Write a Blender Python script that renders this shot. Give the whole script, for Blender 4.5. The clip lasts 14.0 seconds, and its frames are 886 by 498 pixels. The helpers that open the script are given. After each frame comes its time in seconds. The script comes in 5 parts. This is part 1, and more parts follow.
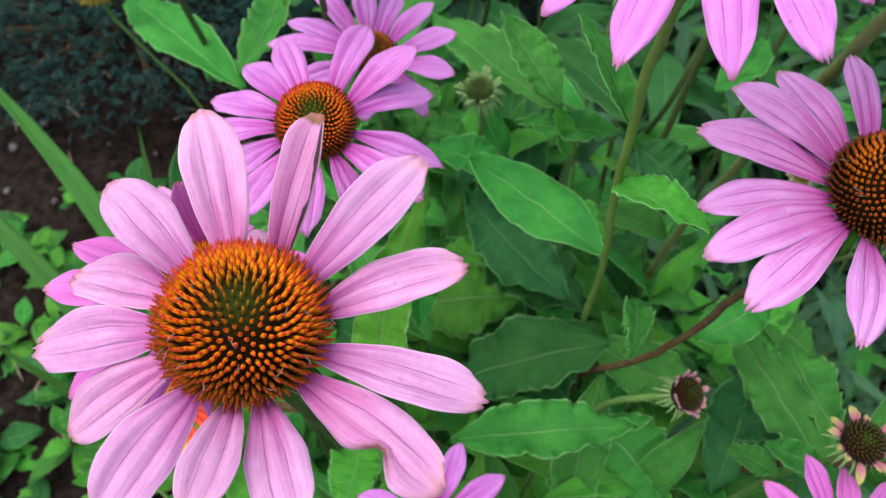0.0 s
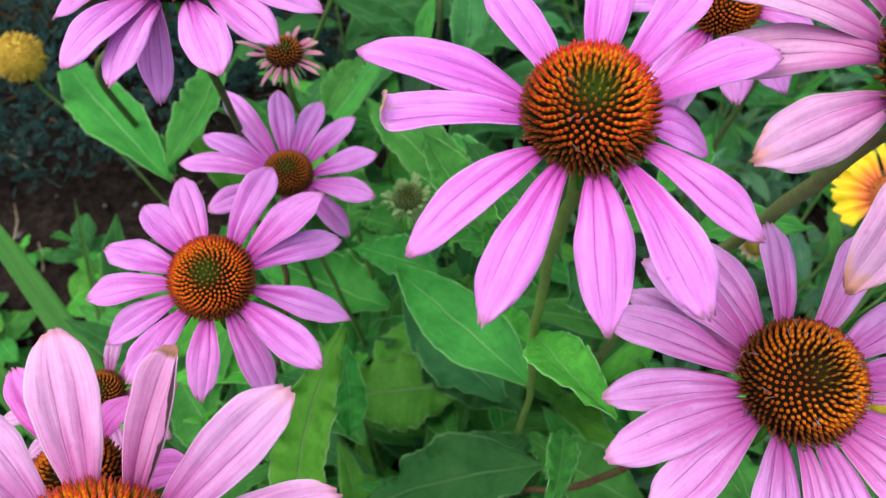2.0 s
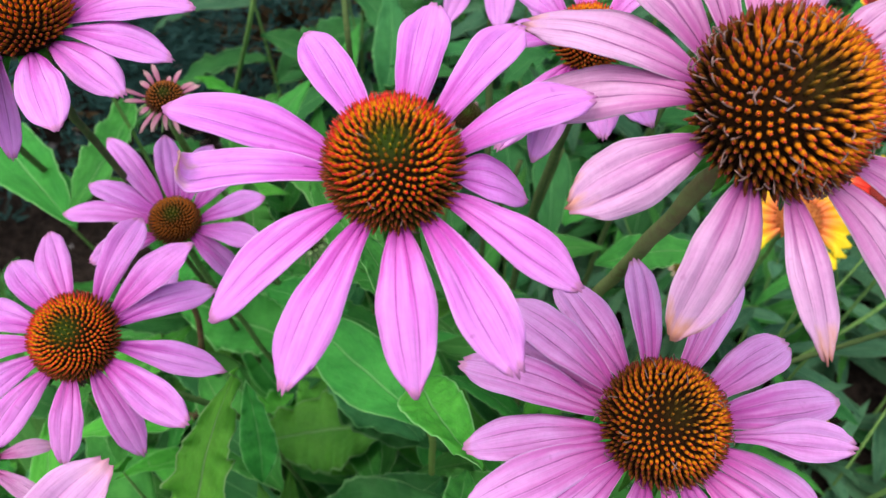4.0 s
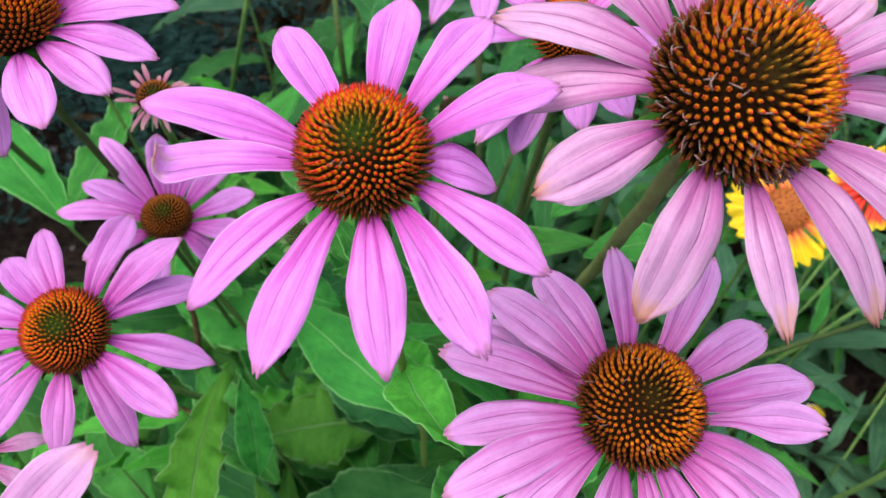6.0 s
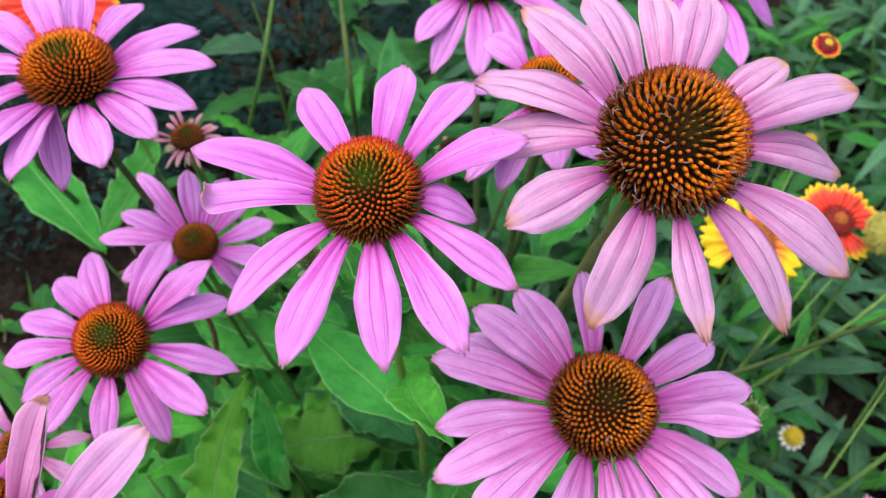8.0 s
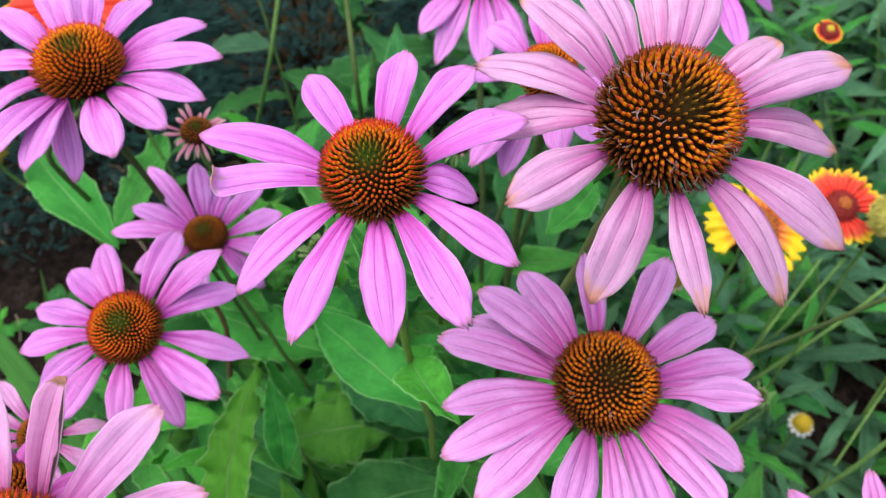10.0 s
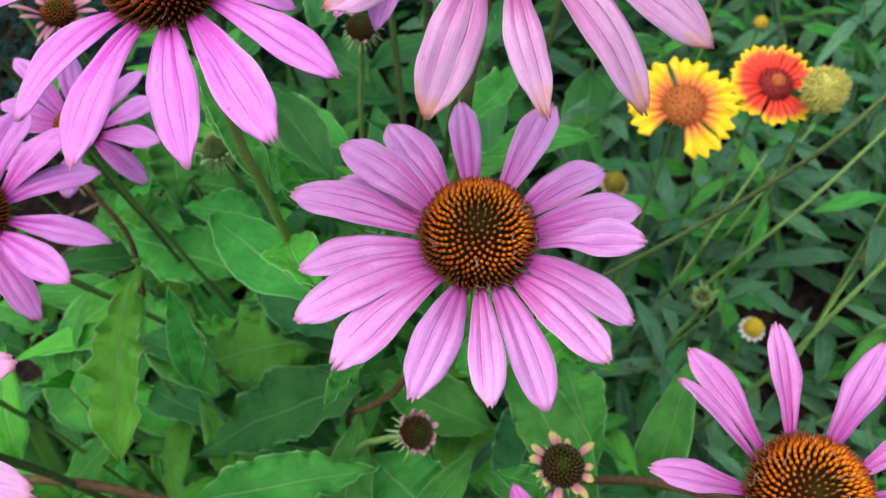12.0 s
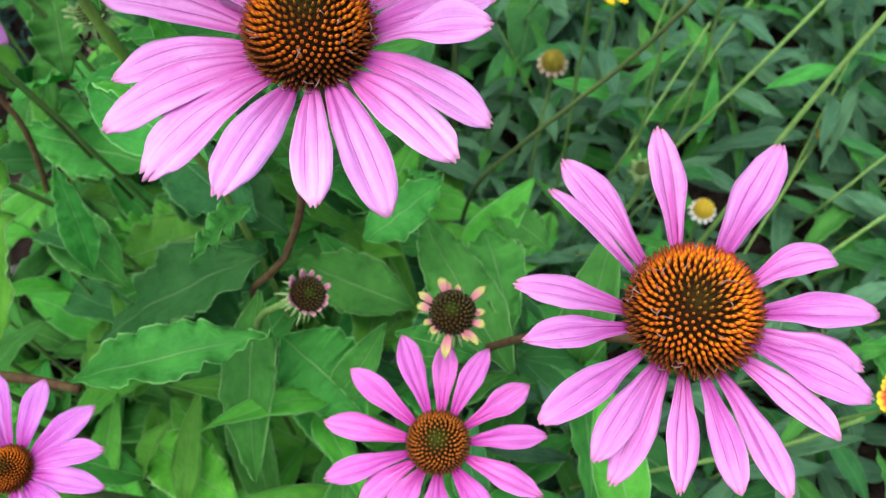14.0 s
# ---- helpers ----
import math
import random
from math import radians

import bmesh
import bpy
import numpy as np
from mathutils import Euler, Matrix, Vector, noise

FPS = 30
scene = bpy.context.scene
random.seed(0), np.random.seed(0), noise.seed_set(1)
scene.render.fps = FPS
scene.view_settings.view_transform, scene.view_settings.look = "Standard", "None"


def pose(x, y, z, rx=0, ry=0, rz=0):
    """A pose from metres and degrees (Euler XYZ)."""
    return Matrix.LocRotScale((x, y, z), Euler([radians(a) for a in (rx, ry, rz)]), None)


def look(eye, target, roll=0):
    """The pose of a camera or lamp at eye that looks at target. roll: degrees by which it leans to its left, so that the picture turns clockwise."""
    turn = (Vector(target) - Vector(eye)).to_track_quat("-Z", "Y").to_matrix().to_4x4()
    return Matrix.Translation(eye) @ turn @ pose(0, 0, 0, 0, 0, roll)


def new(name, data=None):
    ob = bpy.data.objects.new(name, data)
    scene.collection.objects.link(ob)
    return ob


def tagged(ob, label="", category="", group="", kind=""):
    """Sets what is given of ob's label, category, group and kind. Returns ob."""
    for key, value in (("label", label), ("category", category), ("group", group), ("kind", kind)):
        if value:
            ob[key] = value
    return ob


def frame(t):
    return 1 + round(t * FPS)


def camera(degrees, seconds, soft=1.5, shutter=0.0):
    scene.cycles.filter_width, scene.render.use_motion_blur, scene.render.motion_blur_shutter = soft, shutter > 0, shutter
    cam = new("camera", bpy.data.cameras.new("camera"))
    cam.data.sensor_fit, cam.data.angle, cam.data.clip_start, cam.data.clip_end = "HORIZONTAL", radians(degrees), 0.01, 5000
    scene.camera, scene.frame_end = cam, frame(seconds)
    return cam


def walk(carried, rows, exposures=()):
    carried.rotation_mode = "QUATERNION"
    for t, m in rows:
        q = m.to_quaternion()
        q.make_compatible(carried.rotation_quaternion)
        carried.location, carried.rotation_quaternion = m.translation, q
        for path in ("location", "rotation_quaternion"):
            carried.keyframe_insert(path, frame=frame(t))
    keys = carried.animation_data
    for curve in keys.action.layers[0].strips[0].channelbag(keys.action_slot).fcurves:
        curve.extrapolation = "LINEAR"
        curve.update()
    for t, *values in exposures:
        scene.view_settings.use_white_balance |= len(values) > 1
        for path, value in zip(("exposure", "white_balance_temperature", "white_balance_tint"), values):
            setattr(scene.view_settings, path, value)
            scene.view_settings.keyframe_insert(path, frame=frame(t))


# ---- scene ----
cam = camera(55.2, 14.0, soft=1.35)
METRES, EYE, TILT, LEAN, TURN = 0.32, 0.70, -56.0, 0.0, 0.0
ROWS = [
    (0.0, 0.0041, 0.0036, -0.0218, 0.22, 1.40, 0.26),
    (0.5, 0.0252, 0.0173, 0.0287, 0.17, 1.01, 0.15),
    (1.0, 0.0308, 0.0281, 0.0781, -0.39, 0.72, -0.69),
    (1.5, 0.0569, 0.0397, 0.1264, -0.67, 0.94, -0.17),
    (2.0, 0.0923, 0.0489, 0.1599, -0.96, 1.41, 0.40),
    (2.5, 0.1289, 0.0631, 0.1740, -1.41, 1.65, 0.72),
    (3.0, 0.1576, 0.0570, 0.1673, -2.34, 2.23, 1.67),
    (3.5, 0.1808, 0.0554, 0.1638, -2.54, 3.00, 2.17),
    (4.0, 0.2090, 0.0650, 0.1826, -2.44, 2.84, 2.65),
    (4.2, 0.2085, 0.0635, 0.1900, -2.81, 2.77, 2.62),
    (6.3, 0.2434, 0.0462, 0.1704, -2.01, 2.94, 3.36),
    (6.5, 0.2493, 0.0446, 0.1787, -2.16, 3.24, 3.33),
    (7.0, 0.2460, 0.0101, 0.1785, -2.20, 3.69, 3.22),
    (7.5, 0.2403, -0.0502, 0.1657, -1.78, 4.36, 2.97),
    (8.0, 0.2424, -0.0988, 0.1519, -1.55, 5.03, 2.86),
    (8.2, 0.2410, -0.1111, 0.1471, -1.56, 5.07, 2.85),
    (10.3, 0.2513, -0.1152, 0.1276, -0.78, 5.07, 3.91),
    (10.5, 0.2663, -0.1008, 0.1147, -0.94, 4.48, 4.08),
    (11.0, 0.3011, -0.0788, 0.0777, -1.15, 3.81, 4.79),
    (11.5, 0.3331, -0.0512, 0.0541, -1.23, 3.06, 5.37),
    (12.0, 0.3757, -0.0186, 0.0082, -1.43, 2.37, 6.27),
    (12.5, 0.4195, 0.0084, -0.0300, -1.76, 1.23, 7.39),
    (13.0, 0.4685, 0.0213, -0.0549, -1.62, 0.50, 8.56),
    (13.5, 0.5057, 0.0466, -0.0884, -1.68, -0.73, 9.11),
    (14.0, 0.5074, 0.0654, -0.1412, -1.58, -1.33, 8.81),
]
walk(cam, [(t, pose(0, 0, EYE, TILT, LEAN, TURN) @ pose(METRES * x, METRES * y, METRES * z, 90 + pitch, roll, yaw)) for t, x, y, z, yaw, pitch, roll in ROWS], [(0.0, 0.34), (3.0, 0.38), (12.0, 0.38), (13.0, 0.25), (13.5, 0.5), (14.0, 0.74)])
# a phone's small aperture, focused on the flower heads
cam.data.dof.use_dof = True
cam.data.dof.focus_distance = 0.225
cam.data.dof.aperture_fstop = 24.0

# ---- world and light: soft daylight under a bright, even sky ----
world = bpy.data.worlds.new("sky")
scene.world = world
world.use_nodes = True
wn, wl = world.node_tree.nodes, world.node_tree.links
wn.clear()
w_out = wn.new("ShaderNodeOutputWorld")
w_bg = wn.new("ShaderNodeBackground")
w_sky = wn.new("ShaderNodeTexSky")
w_sky.sky_type = "NISHITA"
w_sky.sun_disc = False
w_sky.sun_elevation = radians(72)
w_sky.sun_rotation = radians(-120)
w_sky.air_density, w_sky.dust_density = 1.0, 3.0
w_bg.inputs["Strength"].default_value = 0.15
wl.new(w_sky.outputs["Color"], w_bg.inputs["Color"])
wl.new(w_bg.outputs["Background"], w_out.inputs["Surface"])

sun_data = bpy.data.lights.new("sun", "SUN")
sun_data.energy = 2.9
sun_data.angle = radians(90)
sun_data.color = (1.0, 0.97, 0.93)
sun = new("sun", sun_data)
sun.matrix_world = look((-0.45, 0.20, 2.5), (0, 0.3, 0))


# ---- materials ----
class Mat:
    """A node material with short ways to add nodes."""

    def __init__(self, name, rough=0.5, spec=0.3):
        self.mat = bpy.data.materials.new(name)
        self.mat.use_nodes = True
        self.n, self.l = self.mat.node_tree.nodes, self.mat.node_tree.links
        self.b = self.n["Principled BSDF"]
        self.out = self.n["Material Output"]
        self.b.inputs["Roughness"].default_value = rough
        self.b.inputs["Specular IOR Level"].default_value = spec

    def put(self, sock, v):
        if isinstance(v, bpy.types.NodeSocket):
            self.l.new(v, sock)
        elif isinstance(v, (tuple, list)) and len(v) == 3 and sock.type == "RGBA":
            sock.default_value = (*v, 1)
        else:
            sock.default_value = v

    def uv(self):
        t = self.n.new("ShaderNodeUVMap")
        s = self.n.new("ShaderNodeSeparateXYZ")
        self.l.new(t.outputs[0], s.inputs[0])
        return s.outputs[0], s.outputs[1]

    def coord(self):
        return self.n.new("ShaderNodeTexCoord").outputs["Object"]

    def join(self, x, y, z=0.0):
        c = self.n.new("ShaderNodeCombineXYZ")
        for s, v in zip(c.inputs, (x, y, z)):
            self.put(s, v)
        return c.outputs[0]

    def math(self, op, a, b=0.0, c=0.0, clamp=False):
        m = self.n.new("ShaderNodeMath")
        m.operation, m.use_clamp = op, clamp
        for s, v in zip(m.inputs, (a, b, c)):
            self.put(s, v)
        return m.outputs[0]

    def noise(self, vec, scale, detail=3.0, rough=0.55, w=None):
        t = self.n.new("ShaderNodeTexNoise")
        if w is not None:
            t.noise_dimensions = "4D"
            self.put(t.inputs["W"], w)
        self.put(t.inputs["Vector"], vec)
        t.inputs["Scale"].default_value = scale
        t.inputs["Detail"].default_value = detail
        t.inputs["Roughness"].default_value = rough
        return t.outputs[0]

    def ramp(self, fac, stops, mode="LINEAR"):
        r = self.n.new("ShaderNodeValToRGB")
        r.color_ramp.interpolation = mode
        el = r.color_ramp.elements
        while len(el) < len(stops):
            el.new(0.5)
        for e, (p, c) in zip(el, stops):
            e.position = p
            e.color = (*c, 1) if isinstance(c, tuple) else (c, c, c, 1)
        self.put(r.inputs[0], fac)
        return r.outputs[0]

    def mix(self, fac, a, b, mode="MIX"):
        m = self.n.new("ShaderNodeMix")
        m.data_type, m.blend_type = "RGBA", mode
        for i, v in ((0, fac), (6, a), (7, b)):
            self.put(m.inputs[i], v)
        return m.outputs[2]

    def rand(self):
        return self.n.new("ShaderNodeObjectInfo").outputs["Random"]

    def hsv(self, col, h=0.5, s=1.0, v=1.0):
        m = self.n.new("ShaderNodeHueSaturation")
        for k, x in (("Hue", h), ("Saturation", s), ("Value", v), ("Color", col)):
            self.put(m.inputs[k], x)
        return m.outputs[0]

    def bump(self, height, strength=0.3, dist=0.001):
        b = self.n.new("ShaderNodeBump")
        b.inputs["Strength"].default_value = strength
        b.inputs["Distance"].default_value = dist
        self.put(b.inputs["Height"], height)
        self.l.new(b.outputs[0], self.b.inputs["Normal"])
        return b.outputs[0]

    def colour(self, col, thin=0.0, tint=None):
        """Sets the base colour; thin: how much light passes through a blade."""
        self.put(self.b.inputs["Base Color"], col)
        if thin:
            t = self.n.new("ShaderNodeBsdfTranslucent")
            self.put(t.inputs[0], tint if tint is not None else col)
            m = self.n.new("ShaderNodeMixShader")
            m.inputs[0].default_value = thin
            self.l.new(self.b.outputs[0], m.inputs[1])
            self.l.new(t.outputs[0], m.inputs[2])
            self.l.new(m.outputs[0], self.out.inputs[0])
        return self.mat


def petal_material(name, pale, deep, wilt=0.0, wilt_col=(0.74, 0.37, 0.2), torn=0.0, lines=0.8, nib=0.0, bands=0.8):
    """Ray petal: pink with thin lengthwise lines, deeper at the base, paler at the tip, browned at the tip when wilting."""
    m = Mat(name, 0.46, 0.3)
    u, v = m.uv()
    r = m.rand()
    fine = m.noise(m.join(m.math("MULTIPLY", u, 34.0), m.math("MULTIPLY", v, 2.4), m.math("MULTIPLY", r, 40.0)), 1.0, 3.0, 0.65)
    broad = m.noise(m.join(m.math("MULTIPLY", u, 2.6), m.math("MULTIPLY", v, 3.4), m.math("MULTIPLY", r, 23.0)), 1.0, 3.0)
    cross = m.noise(m.join(m.math("MULTIPLY", u, 9.0), m.math("MULTIPLY", v, 30.0), m.math("MULTIPLY", r, 17.0)), 1.0, 4.0, 0.7)
    band = m.noise(m.join(m.math("MULTIPLY", m.math("ADD", u, m.math("MULTIPLY", m.math("SUBTRACT", broad, 0.5), 0.12)), 6.5), m.math("MULTIPLY", v, 0.9), m.math("MULTIPLY", r, 61.0)), 1.0, 2.0, 0.6)
    body = m.mix(m.ramp(broad, [(0.32, 0.0), (0.66, 1.0)]), tuple(a * 0.6 + b * 0.4 for a, b in zip(deep, pale)), pale)
    body = m.mix(m.ramp(v, [(0.45, 0.0), (0.95, 0.5)]), body, tuple(min(0.88, c * k + 0.05) for c, k in zip(pale, (1.04, 1.12, 1.06))))
    # lengthwise bands, deeper pink in the hollows and paler on the ribs
    body = m.mix(m.math("MULTIPLY", m.ramp(band, [(0.34, 1.0), (0.50, 0.0)]), m.ramp(v, [(0.0, bands), (0.5, 0.75 * bands), (0.95, 0.2 * bands)])), body, tuple(c * k for c, k in zip(deep, (0.98, 0.68, 0.92))))
    body = m.mix(m.ramp(band, [(0.54, 0.0), (0.72, 0.6 * bands)]), body, tuple(min(0.88, c * k + 0.05) for c, k in zip(pale, (1.05, 1.2, 1.08))))
    foot = m.math("ADD", v, m.math("MULTIPLY", m.math("SUBTRACT", band, 0.5), 0.55))
    body = m.mix(m.ramp(foot, [(0.0, 1.0), (0.12, 0.8), (0.46, 0.0)]), body, tuple(c * k for c, k in zip(deep, (0.92, 0.38, 0.76))))
    vein = m.ramp(fine, [(0.36, 0.26), (0.50, 0.0)])
    body = m.mix(vein, body, tuple(c * k for c, k in zip(deep, (0.78, 0.55, 0.72))))
    body = m.mix(m.ramp(fine, [(0.56, 0.0), (0.72, 0.25)]), body, tuple(min(0.9, c * 1.05 + 0.06) for c in pale))
    body = m.hsv(body, 0.5, 1.0, m.math("ADD", 0.87, m.math("MULTIPLY", cross, 0.26)))
    # two grooves along the blade
    wave = m.math("MULTIPLY", m.math("SUBTRACT", broad, 0.5), 0.10)
    gro = m.math("ABSOLUTE", m.math("SUBTRACT", m.math("ABSOLUTE", m.math("SUBTRACT", m.math("ADD", u, wave), 0.5)), 0.155))
    line = m.math("MULTIPLY", m.ramp(gro, [(0.0, 1.0), (0.010, 0.85), (0.024, 0.0)]), m.ramp(v, [(0.0, 0.7), (0.1, 1.0), (0.75, 0.75), (0.95, 0.0)]))
    streak = m.noise(m.join(m.math("MULTIPLY", u, 7.0), m.math("MULTIPLY", v, 3.0), m.math("MULTIPLY", r, 91.0)), 1.0, 2.0)
    line = m.math("MULTIPLY", line, m.ramp(streak, [(0.32, 0.3), (0.52, lines)]))
    ink = tuple(c * k for c, k in zip(deep, (0.46, 0.28, 0.46)))
    body = m.mix(line, body, ink)
    warp = m.math("ADD", m.math("MULTIPLY", u, 8.0), m.math("MULTIPLY", m.math("SUBTRACT", broad, 0.5), 1.1))
    near = m.math("ABSOLUTE", m.math("SUBTRACT", m.math("FRACT", m.math("ADD", warp, r)), 0.5))
    thin_line = m.math("MULTIPLY", m.ramp(near, [(0.0, 0.9), (0.035, 0.55), (0.09, 0.0)]), m.ramp(streak, [(0.50, 0.0), (0.64, 0.6 * lines)]))
    thin_line = m.math("MULTIPLY", thin_line, m.ramp(v, [(0.0, 1.0), (0.7, 0.8), (0.95, 0.0)]))
    body = m.mix(thin_line, body, ink)
    spots = m.noise(m.join(m.math("MULTIPLY", u, 5.0), m.math("MULTIPLY", v, 13.0), m.math("MULTIPLY", r, 71.0)), 1.0, 1.0)
    body = m.mix(m.ramp(spots, [(0.72, 0.0), (0.80, 0.3)]), body, tuple(c * k for c, k in zip(deep, (0.6, 0.38, 0.5))))
    if wilt:
        edge = m.math("ADD", m.math("MULTIPLY", v, 0.75), m.math("MULTIPLY", broad, 0.45))
        body = m.mix(m.ramp(edge, [(0.86, 0.0), (1.10, min(1.0, wilt * 1.5))]), body, wilt_col)
    if torn:
        side = m.math("ADD", m.math("MULTIPLY", m.math("SUBTRACT", 1.0, u), 0.9), m.math("ADD", m.math("MULTIPLY", broad, 0.25), m.math("MULTIPLY", v, 0.12)))
        body = m.mix(m.ramp(side, [(0.98, 0.0), (1.04, torn)]), body, (0.035, 0.018, 0.012))
        body = m.mix(m.ramp(m.math("ADD", v, m.math("MULTIPLY", broad, 0.1)), [(0.97, 0.0), (1.02, 1.0)]), body, (0.30, 0.16, 0.08))
    if nib:
        far = m.math("SQRT", m.math("ADD", m.math("POWER", m.math("MULTIPLY", m.math("SUBTRACT", v, 0.62), 6.0), 2.0), m.math("POWER", m.math("MULTIPLY", u, 3.6), 2.0)))
        far = m.math("ADD", far, m.math("MULTIPLY", m.math("SUBTRACT", cross, 0.5), 0.5))
        body = m.mix(m.ramp(far, [(0.35, nib), (0.62, 0.5), (1.0, 0.0)]), body, (0.22, 0.06, 0.06))
    rim = m.math("MULTIPLY", m.ramp(m.math("ADD", v, m.math("MULTIPLY", cross, 0.06)), [(0.97, 0.0), (1.03, 1.0)]), 0.4)
    body = m.mix(rim, body, (0.55, 0.20, 0.20))
    edge2 = m.math("ABSOLUTE", m.math("SUBTRACT", u, 0.5))
    body = m.mix(m.ramp(edge2, [(0.455, 0.0), (0.485, 0.7)]), body, tuple(min(0.9, c * k + 0.08) for c, k in zip(pale, (1.05, 1.25, 1.1))))
    body = m.hsv(body, m.math("ADD", 0.488, m.math("MULTIPLY", r, 0.02)), 1.0, m.math("ADD", 0.93, m.math("MULTIPLY", r, 0.14)))
    h = m.math("ADD", m.math("ADD", m.math("MULTIPLY", fine, 0.8), m.math("MULTIPLY", cross, 0.8)), m.math("MULTIPLY", m.math("ADD", line, thin_line), -0.8))
    m.bump(h, 0.5, 0.0006)
    return m.colour(body, 0.28)


PETAL_VIVID = petal_material("petal_vivid_pink", (0.85, 0.31, 0.84), (0.66, 0.15, 0.62))
PETAL_LILAC = petal_material("petal_lilac_pink", (0.80, 0.32, 0.79), (0.62, 0.17, 0.59))
PETAL_PALE = petal_material("petal_pale_pink", (0.78, 0.41, 0.69), (0.58, 0.21, 0.48), 0.2, lines=0.75, bands=0.45)
PETAL_DUSTY = petal_material("petal_dusty_pink", (0.77, 0.43, 0.66), (0.58, 0.23, 0.47), 0.75, lines=1.0, bands=0.45)
PETAL_ROSE = petal_material("petal_rose_pink", (0.73, 0.29, 0.66), (0.54, 0.13, 0.46), lines=1.0)
PETAL_MAUVE = petal_material("petal_mauve_pink", (0.82, 0.38, 0.77), (0.65, 0.20, 0.56), lines=0.9)
PETAL_NIBBLED = petal_material("petal_pale_pink_nibbled", (0.75, 0.36, 0.64), (0.58, 0.20, 0.47), 0.2, lines=0.75, nib=1.0, bands=0.45)
PETAL_HOT = petal_material("petal_hot_pink", (0.79, 0.22, 0.66), (0.63, 0.10, 0.50), lines=0.6)
PETAL_CURLED = petal_material("petal_vivid_pink_browned_tip", (0.84, 0.34, 0.86), (0.66, 0.17, 0.66), 0.7, (0.70, 0.50, 0.34))
PETAL_TORN = petal_material("petal_torn_brown_edged", (0.74, 0.34, 0.60), (0.58, 0.18, 0.42), torn=0.95, bands=0.45)


def bristle_material(name, tip, mid, low, centre, point, red_from=0.74, rim=0.9):
    """Cone bristles: dark at the foot, golden orange along the side, red-brown at the very point, greenish round the crown."""
    m = Mat(name, 0.5, 0.25)
    u, v = m.uv()
    r = m.noise(m.coord(), 900.0, 1.0)
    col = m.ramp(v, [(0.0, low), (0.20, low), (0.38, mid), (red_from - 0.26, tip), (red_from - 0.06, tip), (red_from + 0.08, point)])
    young = m.ramp(v, [(0.0, tuple(c * 0.4 for c in centre)), (0.5, centre), (0.85, tuple(a * 0.6 + b * 0.4 for a, b in zip(centre, tip))), (1.0, tuple(a * 0.5 + b * 0.5 for a, b in zip(centre, point)))])
    col = m.mix(m.ramp(u, [(0.004, 1.0), (0.02, 0.7), (0.07, 0.0)]), col, young)
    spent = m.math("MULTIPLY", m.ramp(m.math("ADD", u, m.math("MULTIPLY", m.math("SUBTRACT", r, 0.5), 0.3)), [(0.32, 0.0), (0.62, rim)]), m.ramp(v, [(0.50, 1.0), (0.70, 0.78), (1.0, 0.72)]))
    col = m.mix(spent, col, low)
    col = m.hsv(col, 0.5, 1.0, m.math("ADD", 0.6, m.math("MULTIPLY", r, 0.8)))
    return m.colour(col)


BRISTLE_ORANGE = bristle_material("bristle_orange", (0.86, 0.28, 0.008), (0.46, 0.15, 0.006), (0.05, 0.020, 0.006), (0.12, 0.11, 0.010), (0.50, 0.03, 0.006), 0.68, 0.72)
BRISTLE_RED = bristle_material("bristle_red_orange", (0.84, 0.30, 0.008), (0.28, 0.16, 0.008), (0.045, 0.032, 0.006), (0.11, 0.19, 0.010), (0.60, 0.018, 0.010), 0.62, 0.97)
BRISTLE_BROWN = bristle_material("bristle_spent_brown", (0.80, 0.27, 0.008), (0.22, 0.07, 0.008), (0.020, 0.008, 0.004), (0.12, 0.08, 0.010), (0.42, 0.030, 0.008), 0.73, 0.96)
BRISTLE_YOUNG = bristle_material("bristle_young_green", (0.07, 0.07, 0.012), (0.03, 0.06, 0.01), (0.018, 0.012, 0.008), (0.06, 0.14, 0.02), (0.07, 0.018, 0.01))
BRISTLE_PALE = bristle_material("bristle_pale_green", (0.20, 0.34, 0.10), (0.12, 0.24, 0.06), (0.06, 0.13, 0.03), (0.18, 0.30, 0.08), (0.24, 0.36, 0.12))
BRISTLE_RUST = bristle_material("bristle_rusty_green", (0.45, 0.14, 0.01), (0.20, 0.09, 0.01), (0.03, 0.015, 0.008), (0.14, 0.14, 0.01), (0.32, 0.06, 0.01))


def plain(name, col, col2, scale, rough=0.6, bumpy=0.3, dist=0.0008, spec=0.25, thin=0.0):
    m = Mat(name, rough, spec)
    c = m.coord()
    a = m.noise(c, scale, 4.0, 0.6)
    b = m.noise(c, scale * 0.17, 2.0)
    mixd = m.mix(m.ramp(a, [(0.35, 0.0), (0.7, 1.0)]), col, col2)
    mixd = m.hsv(mixd, 0.5, 1.0, m.math("ADD", 0.7, m.math("MULTIPLY", b, 0.6)))
    m.bump(a, bumpy, dist)
    return m.colour(mixd, thin)


def core_material(name, crown, reach=0.15):
    """Body of the cone between the bristles: dark red-brown, greener at the crown."""
    m = Mat(name, 0.9, 0.05)
    u, v = m.uv()
    n = m.noise(m.coord(), 700.0, 2.0)
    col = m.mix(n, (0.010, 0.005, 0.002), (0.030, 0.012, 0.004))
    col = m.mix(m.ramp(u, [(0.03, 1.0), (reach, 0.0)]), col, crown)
    m.bump(n, 0.6, 0.0005)
    return m.colour(col)


